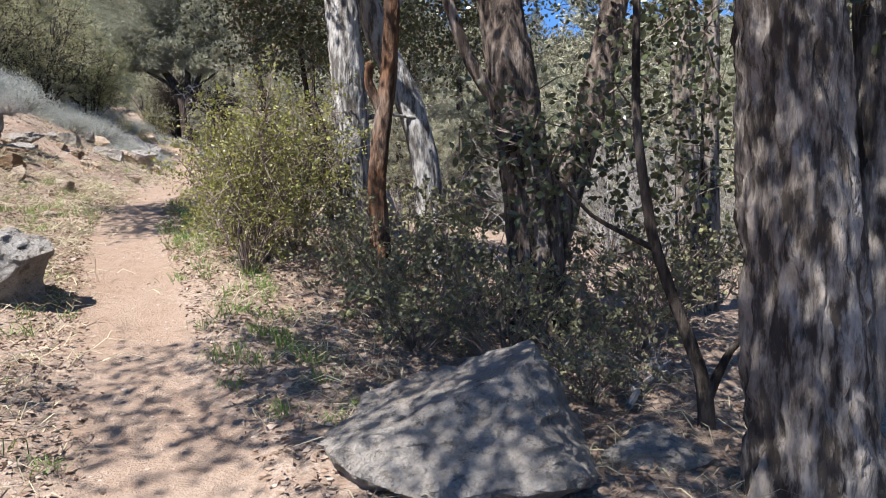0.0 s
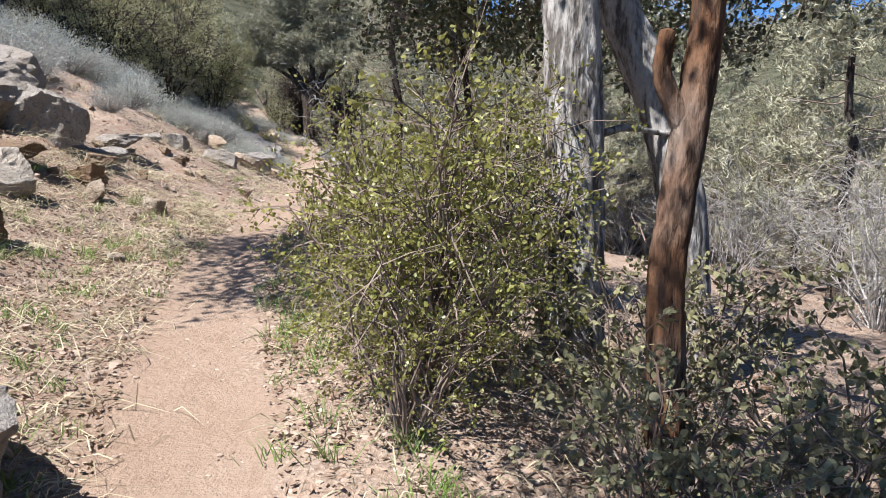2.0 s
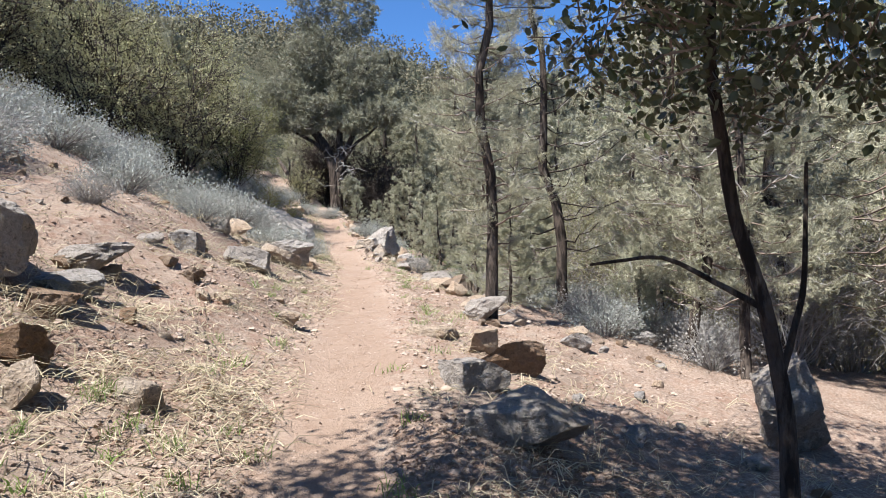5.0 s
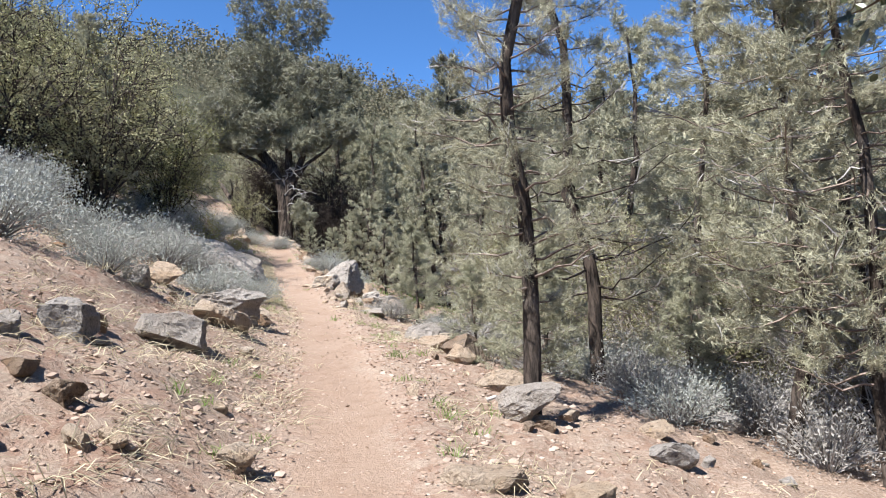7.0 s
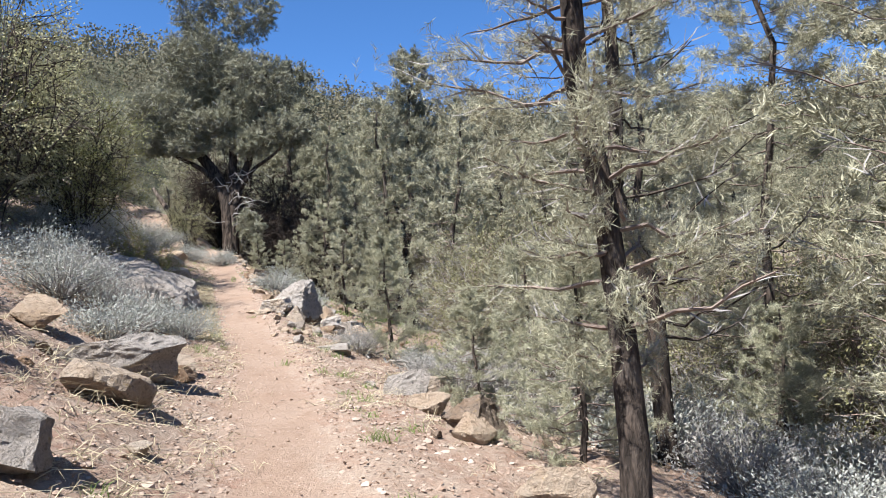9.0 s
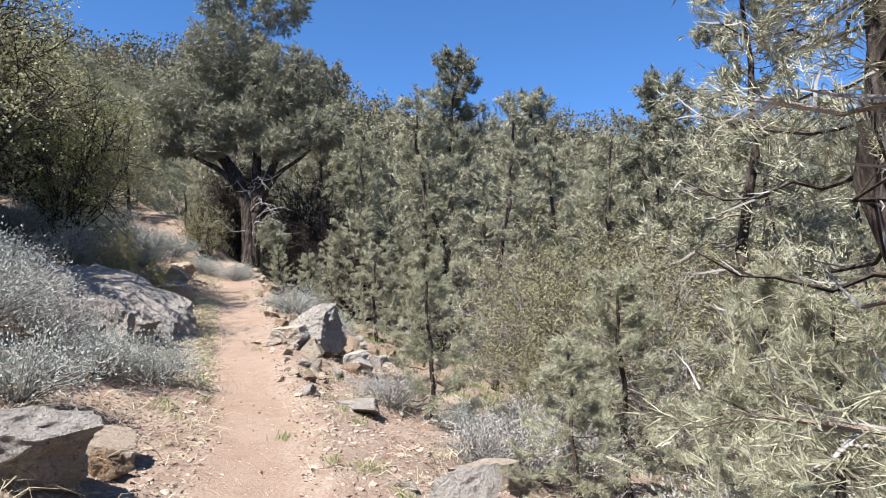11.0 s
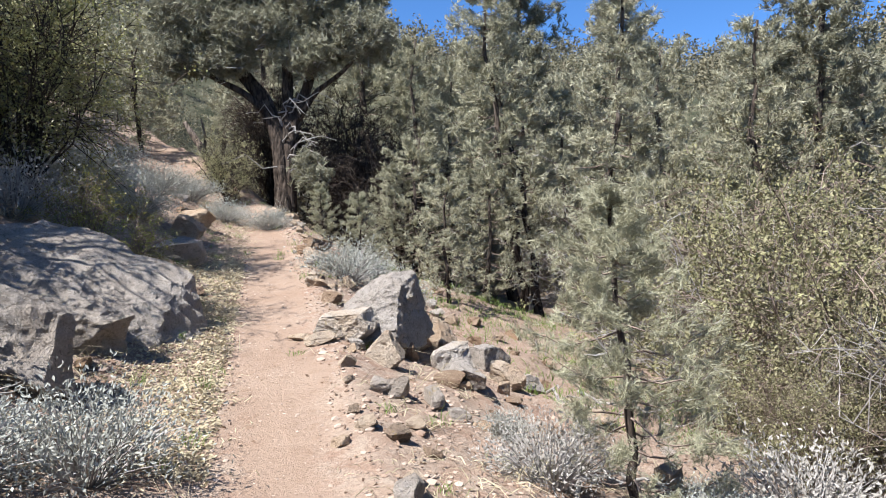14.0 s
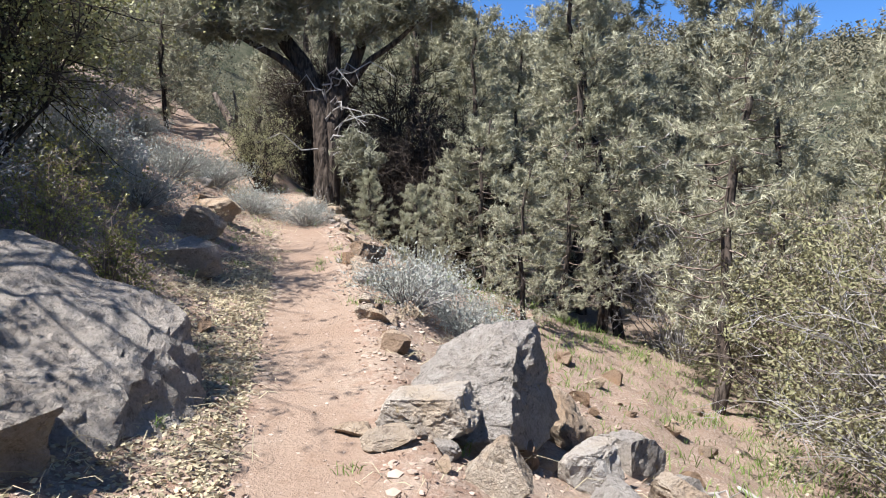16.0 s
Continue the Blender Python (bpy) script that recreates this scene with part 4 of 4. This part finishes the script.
for i, (x, y, s) in enumerate(((-4.5, 21.0, 1.15), (-5.0, 20.8, 0.85), (-4.0, 21.6, 1.2), (-4.4, 22.8, 1.2), (-9.2, 20.3, 0.9), (-9.9, 21.0, 1.0), (-3.4, 18.6, 1.2), (-6.1, 22.1, 0.8), (-7.8, 9.1, 1.0), (-2.4, 16.4, 1.0), (-1.9, 18.6, 1.2), (-1.0, 17.0, 1.2), (-0.5, 18.4, 1.3), (-2.2, 19.6, 1.3), (-3.2, 19.6, 1.0), (-0.9, 15.4, 1.1), (-8.3, 10.6, 1.0), (-7.6, 12.6, 0.6), (-9.2, 9.6, 1.2), (-8.9, 7.6, 1.2), (-9.8, 8.4, 1.4), (-7.9, 7.2, 0.8), (-10.4, 11.6, 1.5), (-10.8, 10.0, 1.5), (-9.2, 13.0, 1.0))):
    (set_down if i < 2 else plant_copy)(dry[i % 2], x, y, i * 77, s)

sg = np.random.default_rng(77)
for i in range(40):
    y, d = (sg.uniform(7, 20), -sg.uniform(4.4, 9)) if i < 22 else (sg.uniform(24.5, 36), -sg.uniform(2.6, 7))
    plant_copy((sages + dry)[i % 5], gx(d, y), y, i * 50, sg.uniform(0.8, 1.5))

# ---- fallen dead wood ----
def dead_branch(seed, x, y, length, turn, label="bleached dead branch lying on the slope"):
    r = np.random.default_rng(seed)
    ob = tagged(new("dead_branch"), label, "branch", "fallen dead branches")
    main = bend((0, 0, 0.03), (length, 0, 0.08), -0.04 * length, 9, r, 0.035 * length)
    part("stem", Soup().add(*tube(main, np.linspace(0.02, 0.006, 9), 7)).mesh("dead_stem", BLEACHED), ob)
    for k in range(8):
        a = main[r.integers(1, 8)]
        b = a + np.array((r.uniform(0.1, 0.35), r.uniform(-0.3, 0.3), r.uniform(0.0, 0.22))) * length
        part("twig", Soup().add(*tube(bend(a, b, 0.02, 5, r, 0.02 * length), np.linspace(0.009, 0.002, 5), 5)).mesh("dead_twig", BLEACHED), ob)
    slope = math.degrees(math.atan2(gz(x + math.cos(radians(turn)) * length, y + math.sin(radians(turn)) * length) - gz(x, y), length))
    ob.matrix_world = pose(x, y, gz(x, y), 0, 0, turn) @ pose(0, 0, 0, 0, -slope, 0)
    return ob


for k, (x, y, n, a) in enumerate(((-9.5, 20.2, 0.9, 10), (-9.3, 20.6, 0.8, 60), (-9.6, 20.5, 0.7, 120), (-6.1, 26.4, 1.3, -60), (-5.7, 26.9, 1.4, -40), (-4.6, 19.4, 1.2, -20), (-4.2, 20.2, 1.4, 30), (-4.0, 14.9, 0.7, 20),
                                (-3.3, 17.3, 1.0, 50), (1.2, 4.0, 0.9, 150), (0.9, 3.6, 0.8, 60), (1.6, 4.6, 1.1, 100), (0.3, 4.0, 0.7, 20), (-8.2, 10.3, 1.2, 100), (-8.0, 10.5, 1.1, 60), (-5.7, 22.1, 0.9, -50), (-6.0, 22.4, 0.8, 10), (-5.9, 21.9, 0.7, 100))):
    dead_branch(200 + k, x, y, n, a)

# ---- pines and woodland ----
def needle_canopy(root, masses, leaf, twig, seed, k=8, size=0.12, width=0.015, per=6):
    """Drooping clumps of scale-leaved foliage in the given masses: (x, y, z, rx, ry, rz, clumps)."""
    r = np.random.default_rng(seed)
    crown, wood, at, way, ends = Soup(), Soup(), [], [], []
    for x, y, z, rx, ry, rz, n in masses:
        c = np.array((x, y, z)) + ball(n, r) * (r.uniform(0.15, 1, n) ** 0.4)[:, None] * np.array((rx, ry, rz))
        for p in c:
            d = unit(unit(p - (x, y, z - 0.3)) + r.normal(size=3) * 0.5)
            ends.append((p - d * r.uniform(0.25, 0.6), p))
            at.append(p + r.normal(size=(per, 3)) * 0.075)
            way.append(d + r.normal(size=(per, 3)) * 0.6)
    needles(crown, np.concatenate(at), np.concatenate(way), k, size, width, r, 0.85)
    slivers(wood, [e[0] for e in ends], [e[1] for e in ends], 0.016, r)
    tagged(part("branchwork", wood.mesh("canopy_twigs", twig), root), kind="stuff")
    part("crown", crown.mesh("canopy_needles", leaf), root, "grey-green sprays of scale leaves")


pines = [pine(60, 6.5, 1.5, 0.085, "slender grey-green pinyon pine with bare lower limbs", limbs=64, twigs=7, open_=1.2, k=8, size=0.12, width=0.014),
         pine(61, 7.5, 1.9, 0.11, "tall open pinyon pine with a dark trunk", base=0.3, limbs=54, twigs=8, open_=1.4, k=8, size=0.13, width=0.017, tuft=0.06),
         pine(62, 4.6, 1.7, 0.08, "bushy grey-green pinyon pine", limbs=56, twigs=7, open_=1.4, base=0.03, k=8, size=0.12, width=0.016, tuft=0.055),
         pine(63, 10.5, 2.4, 0.17, "tall dark pine standing above the woods", JUNIPER, base=0.35, limbs=60, twigs=9, open_=1.8, k=10, size=0.16, width=0.024, tuft=0.09)]
near_pine = pine(66, 6.6, 1.3, 0.06, "grey-green pinyon pine below the path", NEEDLE, 0.12, 90, 11, 14, 0.07, 0.0052, 1.6, dead=0.25, tuft=0.035)
young = pine(64, 2.3, 0.85, 0.03, "young pale green pine with long needles", PALENEEDLE, 0.05, 50, 8, 24, 0.07, 0.004, 1.0, name="young_pine", dead=0.1, tuft=0.025)
brush = [shrub(70, 2.2, 1.3, "grey twiggy chaparral bush with thin foliage", CHAPLEAF, TWIG, 30, 9, 22, 0.034, 0.6, "chaparral_bush", bare=0.35, thick=0.010, fine=2, spray=0.13),
         shrub(71, 2.6, 1.5, "olive green leafy chaparral bush", CHAPLEAF, BROWNTWIG, 34, 10, 26, 0.036, 0.6, "chaparral_bush", bare=0.1, thick=0.012, fine=2, spray=0.13),
         shrub(72, 2.0, 1.2, "leafless grey brush filling the ravine", CHAPLEAF, TWIG, 38, 9, 6, 0.024, 0.6, "bare_brush", bare=0.7, thick=0.009, fine=2)]
oaks = [shrub(75, 4.6, 2.0, "rounded oak tree with olive leaves on the hillside", OLIVELEAF, DARKBARK, 30, 11, 15, 0.066, 0.6, "hillside_oak", "tree", "hillside trees", 0.04, spray=0.13),
        shrub(76, 4.0, 1.8, "dense olive green scrub oak tree", OLIVELEAF, DARKBARK, 30, 11, 15, 0.062, 0.6, "hillside_oak", "tree", "hillside trees", 0.04, spray=0.13)]
live_oak = shrub(78, 4.4, 1.7, "dense dark live oak above the long slab", HOLLYLEAF, DARKBARK, 32, 11, 22, 0.045, 0.6, "live_oak", "tree", "hillside trees", 0.03, oak=True, spray=0.15, upright=0.4)
burnt = shrub(80, 3.7, 0.95, "bare dark tree with a haze of leafless twigs", CHAPLEAF, DARKBARK, 26, 10, 0, 0.03, 0.6, "bare_tree", "tree", "hillside trees", 0.028, bare=1.1, fine=5, upright=1.0)
juniper = hero("juniper_tree", "old many-stemmed juniper with dark crown and dead grey limbs", -12.1, 34.2, [
    (((0, 0, -0.1), (-0.05, 0, 1.0), (-0.12, 0, 2.0), (-0.45, 0, 3.0), (-1.3, 0.1, 4.1), (-2.0, 0.2, 5.6)), 0.27, 0.10),
    (((0.08, 0, 0.4), (0.12, 0, 1.6), (0.12, 0, 2.8), (0.1, 0.1, 4.6), (-0.1, 0.2, 7.2)), 0.19, 0.08),
    (((0.1, 0, 1.8), (0.35, 0, 2.6), (0.75, 0, 3.6), (1.1, 0.1, 5.0), (1.3, 0.2, 7.0)), 0.15, 0.06),
    (((-0.3, 0, 2.6), (-0.9, -0.2, 3.2), (-1.8, -0.3, 3.7), (-2.6, -0.3, 4.1)), 0.10, 0.04),
    (((0.2, 0, 2.3), (0.9, -0.2, 3.1), (1.6, -0.3, 3.5), (2.3, -0.3, 4.2)), 0.09, 0.03)], DARKBARK, sides=48, furrow=0.13)
jr = np.random.default_rng(44)
for k in range(16):
    foot = np.array((jr.uniform(-0.1, 0.2), -0.1, jr.uniform(1.0, 3.0)))
    side = 1 if jr.uniform() < 0.7 else -1
    tip = foot + np.array((side * jr.uniform(0.5, 1.5), -jr.uniform(0.2, 0.9), jr.uniform(-0.5, 0.5)))
    part("dead_limb", Soup().add(*tube(bend(foot, tip, -0.25, 7, jr, 0.07), np.linspace(0.02, 0.004, 7), 6)).mesh("dead_limb", TWIG), juniper, "bleached dead limb")
needle_canopy(juniper, [(-2.0, 0, 5.2, 1.4, 1.2, 0.9, 460), (0.9, 0.1, 5.8, 1.4, 1.3, 1.3, 560), (-0.9, 0.2, 6.9, 1.5, 1.3, 1.3, 560), (1.9, -0.3, 4.3, 1.0, 0.9, 0.6, 260), (-2.4, -0.3, 4.2, 0.9, 0.8, 0.5, 210), (-0.5, -0.6, 4.6, 1.1, 0.6, 0.5, 200), (-1.2, -0.5, 3.95, 0.8, 0.5, 0.4, 130), (0.9, -0.5, 3.9, 0.8, 0.5, 0.45, 140),
                        (0.7, 0.2, 8.8, 1.1, 1.0, 1.3, 260), (-1.2, 0.2, 9.2, 1.0, 0.9, 1.3, 230), (0.9, -0.8, 1.1, 0.45, 0.4, 0.5, 60)], JUNIPER, TWIG, 18, 8, 0.15, 0.022)
# the pines at the path's downhill edge
edge_pine = pine(67, 6.8, 0.92, 0.075, "grey-green pinyon pine with a dark flaking trunk at the path's edge", NEEDLE, 0.14, 110, 12, 16, 0.06, 0.0032, 1.3, droop=0.04, dead=0.2, tuft=0.04)
set_down(edge_pine, -3.6, 14.55, 60, 1.0)
set_down(near_pine, -1.15, 15.6, 100, 1.1)
for x, y, a, k in ( (-0.6, 14.9, 200, 1.0), (-1.1, 18.9, 30, 1.0), (-12.5, 22.3, 140, 0.66)):
    plant_copy(near_pine, x, y, a, k)
bare_pine = pine(68, 6.6, 1.35, 0.085, "dark pine with bare crooked lower limbs below the path", NEEDLE, 0.15, 66, 9, 12, 0.07, 0.006, 1.2, dead=0.9, tuft=0.04, bark=DARKBARK)
set_down(bare_pine, -2.75, 17.1, 20, 1.0, lean=(0, -7))
set_down(pines[0], -4.95, 31.6, 0, 1.15, lean=(0, 2))
set_down(pines[1], -6.55, 35.2, 40, 1.05, lean=(0, -6))
set_down(pines[2], -15.6, 26.6, 10, 0.85)
set_down(pines[3], -6.9, 39.5, 0, 1.05)
set_down(young, -5.58, 22.2, 0, 0.85)
for x, y, s, a in ((-3.4, 21.75, 1.1, 50), (-3.3, 18.0, 0.85, 120), (-1.6, 17.6, 0.7, 200), (-10.5, 31.9, 0.5, 10), (-9.6, 31.5, 0.6, 90), (-3.55, 16.5, 0.7, 250), (-4.3, 18.6, 0.6, 300)):
    plant_copy(young, x, y, a, s)
plant_copy(pines[1], -6.15, 35.5, 150, 1.0, lean=(2, 8))
for k, x, y, s, a in ((3, -0.9, 31.6, 0.85, 20), (2, -8.7, 33.5, 0.72, 0), (2, -9.4, 33.7, 0.55, 70), (2, -7.9, 31.6, 0.55, 30), (2, -7.4, 34.2, 0.7, 130), (0, -8.6, 37.5, 1.0, 30), (1, -9.6, 39.5, 1.0, 80), (0, -7.9, 41.0, 1.2, 10),
                      (3, -11.9, 41.0, 0.95, 40), (3, -15.2, 41.5, 0.9, 90), (3, -2.6, 42.0, 1.0, 140), (2, -17.2, 36.6, 0.75, 30), (2, -18.4, 38.6, 0.9, 20), (0, -16.9, 41.2, 0.8, 20), (1, -2.9, 35.5, 1.0, 60), (0, 0.9, 33.5, 1.1, 60), (0, 1.4, 15.6, 1.0, 10), (1, 0.6, 17.9, 1.0, 75)):
    plant_copy(pines[k], x, y, a, s)
set_down(brush[0], -3.75, 26.9, 0, 1.35)
set_down(brush[1], -2.5, 26.0, 0, 1.45)
set_down(brush[2], -2.2, 23.8, 0, 1.4)
for i, (x, y, s) in enumerate(((-3.2, 25.3, 1.0), (-1.7, 27.6, 1.6), (-3.0, 28.4, 1.5), (-1.2, 25.0, 1.5), (-0.6, 22.6, 1.4), (-0.2, 26.6, 1.6), (0.4, 20.4, 1.4), (1.2, 18.6, 1.3), (-1.9, 30.0, 1.6), (0.9, 24.0, 1.6), (-0.5, 29.0, 1.6), (-1.0, 20.9, 1.1), (-3.9, 24.2, 0.5))):
    plant_copy(brush[(1, 0, 1, 2)[i % 4]], x, y, i * 70, s)
set_down(live_oak, -12.85, 26.3, 0, 0.78)
for x, y, s, a in ((-14.0, 23.6, 0.9, 80),):
    plant_copy(live_oak, x, y, a, s)
set_down(oaks[0], -14.2, 24.8, 0, 1.0)
set_down(oaks[1], -17.4, 31.4, 0, 1.0)
for k, x, y, s, a in ((0, -12.4, 22.4, 0.8, 30), (1, -13.0, 20.4, 0.8, 70), (0, -16.6, 29.9, 0.85, 110), (1, -13.4, 33.9, 0.42, 10), (0, -19.2, 34.0, 0.9, 50), (1, -20.4, 36.4, 0.8, 150), (0, -15.9, 22.0, 1.0, 200), (1, -14.8, 18.2, 0.9, 250)):
    plant_copy(oaks[k], x, y, a, s)
set_down(burnt, -10.7, 35.3, 0, 1.0)
for x, y, s, a in ((-10.0, 34.6, 0.85, 80), (-11.2, 36.6, 1.15, 160), (-9.5, 35.9, 1.0, 220), (-13.1, 36.2, 0.9, 300), (-13.9, 37.4, 1.0, 20)):
    plant_copy(burnt, x, y, a, s)
stump = hero("dead_tree", "leaning grey dead trunk beside the climbing path", -14.2, 34.9, [
    (((0, 0, -0.1), (-0.05, 0, 0.5), (-0.25, 0, 1.0), (-0.6, 0.1, 1.5), (-0.85, 0.1, 1.9)), 0.15, 0.06),
    (((-0.3, 0, 1.05), (-0.2, -0.1, 1.5), (-0.3, -0.1, 1.9)), 0.05, 0.02)], BROWNBARK, sides=26)
wr = np.random.default_rng(90)
taken = []


def room(x, y, gap):
    if any((x - a) ** 2 + (y - b) ** 2 < gap * gap for a, b in taken):
        return False
    taken.append((x, y))
    return True


# scattered woods on both sides of the ravine, within the wedge that the path looks into
for i in range(4000):
    y, d = wr.uniform(2, 58), wr.uniform(-24, 26)
    if len(taken) > 270:
        break
    x = gx(d, y)
    if not -4 - 0.9 * y < x < 3 + 0.8 * y:
        continue
    if y < 46 and -7.5 < d < 0 or y < 22 and -9 < d < 0 or abs(d) < 2:
        continue
    if d > 0 and d < (5.0 if y < 9 else 5.8 if y < 20 else 6.5 if y < 27 else 9.0 if y < 37 else 4.0):
        continue
    if not room(x, y, 1.25 if d > 0 else 1.6):
        continue
    pick = wr.uniform()
    a, s = wr.uniform(0, 360), wr.uniform(0.7, 1.2)
    if d < 0:
        if pick < 0.5:
            plant_copy(oaks[int(wr.integers(0, 2))], x, y, a, s * 0.9)
        elif pick < 0.85:
            plant_copy(pines[int(wr.integers(0, 3))], x, y, a, s * 0.85)
        else:
            plant_copy(brush[int(wr.integers(0, 3))], x, y, a, s)
    elif y < 13:
        plant_copy(brush[2] if pick < 0.7 else brush[0], x, y, a, s)
    elif pick < 0.42:
        plant_copy(pines[int(wr.integers(0, 3))], x, y, a, s)
    elif pick < 0.5:
        plant_copy(oaks[int(wr.integers(0, 2))], x, y, a, s * 0.8)
    else:
        plant_copy(brush[int(wr.integers(0, 3))], x, y, a, s * 1.4)

# ---- far woods on the hills ----
def far_woods(seed, n, near, reach, k, size, tall):
    """Crowns by the thousand between two distances; k leaf clumps of the given size to a crown."""
    r = np.random.default_rng(seed)
    y = 30 + (reach - 20) * r.uniform(size=n) ** 1.5
    x = r.uniform(-1, 1, n) * (24 + y * 0.72) - 8
    far = np.hypot(x + 6, y - 18)
    keep = (far > near) & (far < reach)
    x, y, far = x[keep], y[keep], far[keep]
    z = ground(x, y)
    h = r.uniform(0.5, 1.0, len(x)) ** 1.5 * tall
    s = Soup()
    base = np.repeat(np.stack((x, y, z), 1), k, 0)
    hh = np.repeat(h, k)[:, None]
    u = r.uniform(0.03, 1, len(base))[:, None]
    out = ball(len(base), r) * (1, 1, 0.3) * hh * 0.36 * (1.15 - u) ** 0.6
    p = base + out + np.concatenate((np.zeros((len(base), 2)), hh * u), 1)
    leaves(s, p, ball(len(base), r) + (0, 0, 0.4), size, 0.7, r)
    tagged(new("far_woods", s.mesh("far_woods", SCRUB)), "distant pinyon and scrub woodland covering the hills", "woods", kind="stuff")


far_woods(12, 2600, 36, 95, 260, 0.13, 5.0)
far_woods(13, 15000, 90, 480, 40, 0.5, 6.0)

# ---- grass, litter and pebbles ----
def on_ground(x, y, lift=0.0):
    return np.stack((x, y, ground(x, y) + lift), 1)


def grass_stuff():
    r = np.random.default_rng(14)
    s = Soup()
    y = np.concatenate((r.uniform(1.5, 9.5, 150), r.uniform(8, 34, 110), r.uniform(3, 9, 90)))
    d = np.concatenate((-r.uniform(0.35, 2.2, 150), r.normal(0, 1, 110) * 0.25 + r.choice((-0.85, 0.8), 110), r.uniform(0.35, 1.0, 90)))
    scatter_blades(s, on_ground(trail_x(y) + d, y), 26, r.uniform(0.07, 0.17, len(y)), 0.45, 0.005, r, radius=0.045)
    yy, xx = r.uniform(25, 40, 800), 2.6 + np.abs(r.normal(3.2, 2.4, 800))
    scatter_blades(s, on_ground(trail_x(yy) + xx, yy), 18, r.uniform(0.08, 0.17, 800), 0.4, 0.01, r, radius=0.15)
    tagged(new("green_grass", s.mesh("green_grass", GRASS)), "fresh green grass tufts along the path", "grass", kind="stuff")
    s = Soup()
    n = 2600
    y = np.where(r.uniform(size=n) < 0.45, r.uniform(1, 11, n), r.uniform(8, 34, n))
    d = np.where(r.uniform(size=n) < 0.72, -0.4 - np.abs(r.normal(0, 2.0, n)), 0.5 + np.abs(r.normal(0, 1.6, n)))
    scatter_blades(s, on_ground(trail_x(y) + d, y), 15, r.uniform(0.08, 0.24, n), 1.5, 0.006, r, 0.8, 0.12)
    tagged(new("dry_grass", s.mesh("dry_grass", STRAW)), "straw-coloured dry grass on the slope", "grass", kind="stuff")


def litter_stuff():
    r = np.random.default_rng(15)
    n = 26000
    y = np.concatenate((r.uniform(0.3, 10, n), r.uniform(8, 32, 16000)))
    d = np.concatenate((np.where(r.uniform(size=n) < 0.35, -np.abs(r.normal(0, 1.0, n)) - 0.25, np.abs(r.normal(0, 2.0, n)) + 0.3), np.abs(r.normal(0, 2.5, 16000)) * r.choice((-1, 1), 16000)))
    keep = (np.abs(d) > 0.34) | (r.uniform(size=len(d)) < 0.08)
    y, d = y[keep], d[keep]
    x = trail_x(y) + d
    s = Soup()
    way = np.concatenate((r.normal(size=(len(x), 2)), r.normal(size=(len(x), 1)) * 0.25), 1)
    leaves(s, on_ground(x, y, 0.012), way, 0.035, 0.55, r, 0.2)
    tagged(new("leaf_litter", s.mesh("leaf_litter", LITTER)), "brown and grey fallen leaves strewn on the soil", "leaf litter", kind="stuff")
    y, s = r.uniform(21.2, 28, 9000), Soup()
    d = -0.45 - np.abs(r.normal(0, 0.55, 9000))
    way = np.concatenate((r.normal(size=(9000, 2)), r.normal(size=(9000, 1)) * 0.2), 1)
    leaves(s, on_ground(trail_x(y) + d, y, 0.012), way, 0.04, 0.6, r, 0.2)
    tagged(new("leaf_chips", s.mesh("leaf_chips", STRAW)), "pale straw-coloured leaf chips gathered beside the path", "leaf litter", kind="stuff")


def pebble_stuff():
    r = np.random.default_rng(16)
    t = (1 + 5 ** 0.5) / 2
    v = unit(np.array(((-1, t, 0), (1, t, 0), (-1, -t, 0), (1, -t, 0), (0, -1, t), (0, 1, t), (0, -1, -t), (0, 1, -t), (t, 0, -1), (t, 0, 1), (-t, 0, -1), (-t, 0, 1)), float))
    f = np.array(((0, 11, 5), (0, 5, 1), (0, 1, 7), (0, 7, 10), (0, 10, 11), (1, 5, 9), (5, 11, 4), (11, 10, 2), (10, 7, 6), (7, 1, 8), (3, 9, 4), (3, 4, 2), (3, 2, 6), (3, 6, 8), (3, 8, 9), (4, 9, 5), (2, 4, 11), (6, 2, 10), (8, 6, 7), (9, 8, 1)))
    n = 22000
    y = r.uniform(2, 33, n)
    d = r.normal(0, 1.9, n)
    c = on_ground(trail_x(y) + d, y)
    size = r.uniform(0.006, 0.02, n) * np.where(r.uniform(size=n) < 0.12, 2.0, 1) * np.where(np.abs(d) < 0.35, 0.4, 1)
    pts = c[:, None] + v[None] * size[:, None, None] * r.uniform(0.6, 1.2, (n, 12, 1)) * np.array((1.2, 1, 0.7))
    s = Soup()
    s.add(pts.reshape(-1, 3), (f[None] + np.arange(n)[:, None, None] * 12).reshape(-1, 3))
    tagged(new("pebbles", s.mesh("pebbles", PEBBLE)), "loose tan and grey pebbles on the path", "pebbles", kind="stuff")


PEBBLE = plain_material("pebble", (0.22, 0.15, 0.11), (0.40, 0.325, 0.265), 3.0)
grass_stuff()
litter_stuff()
pebble_stuff()
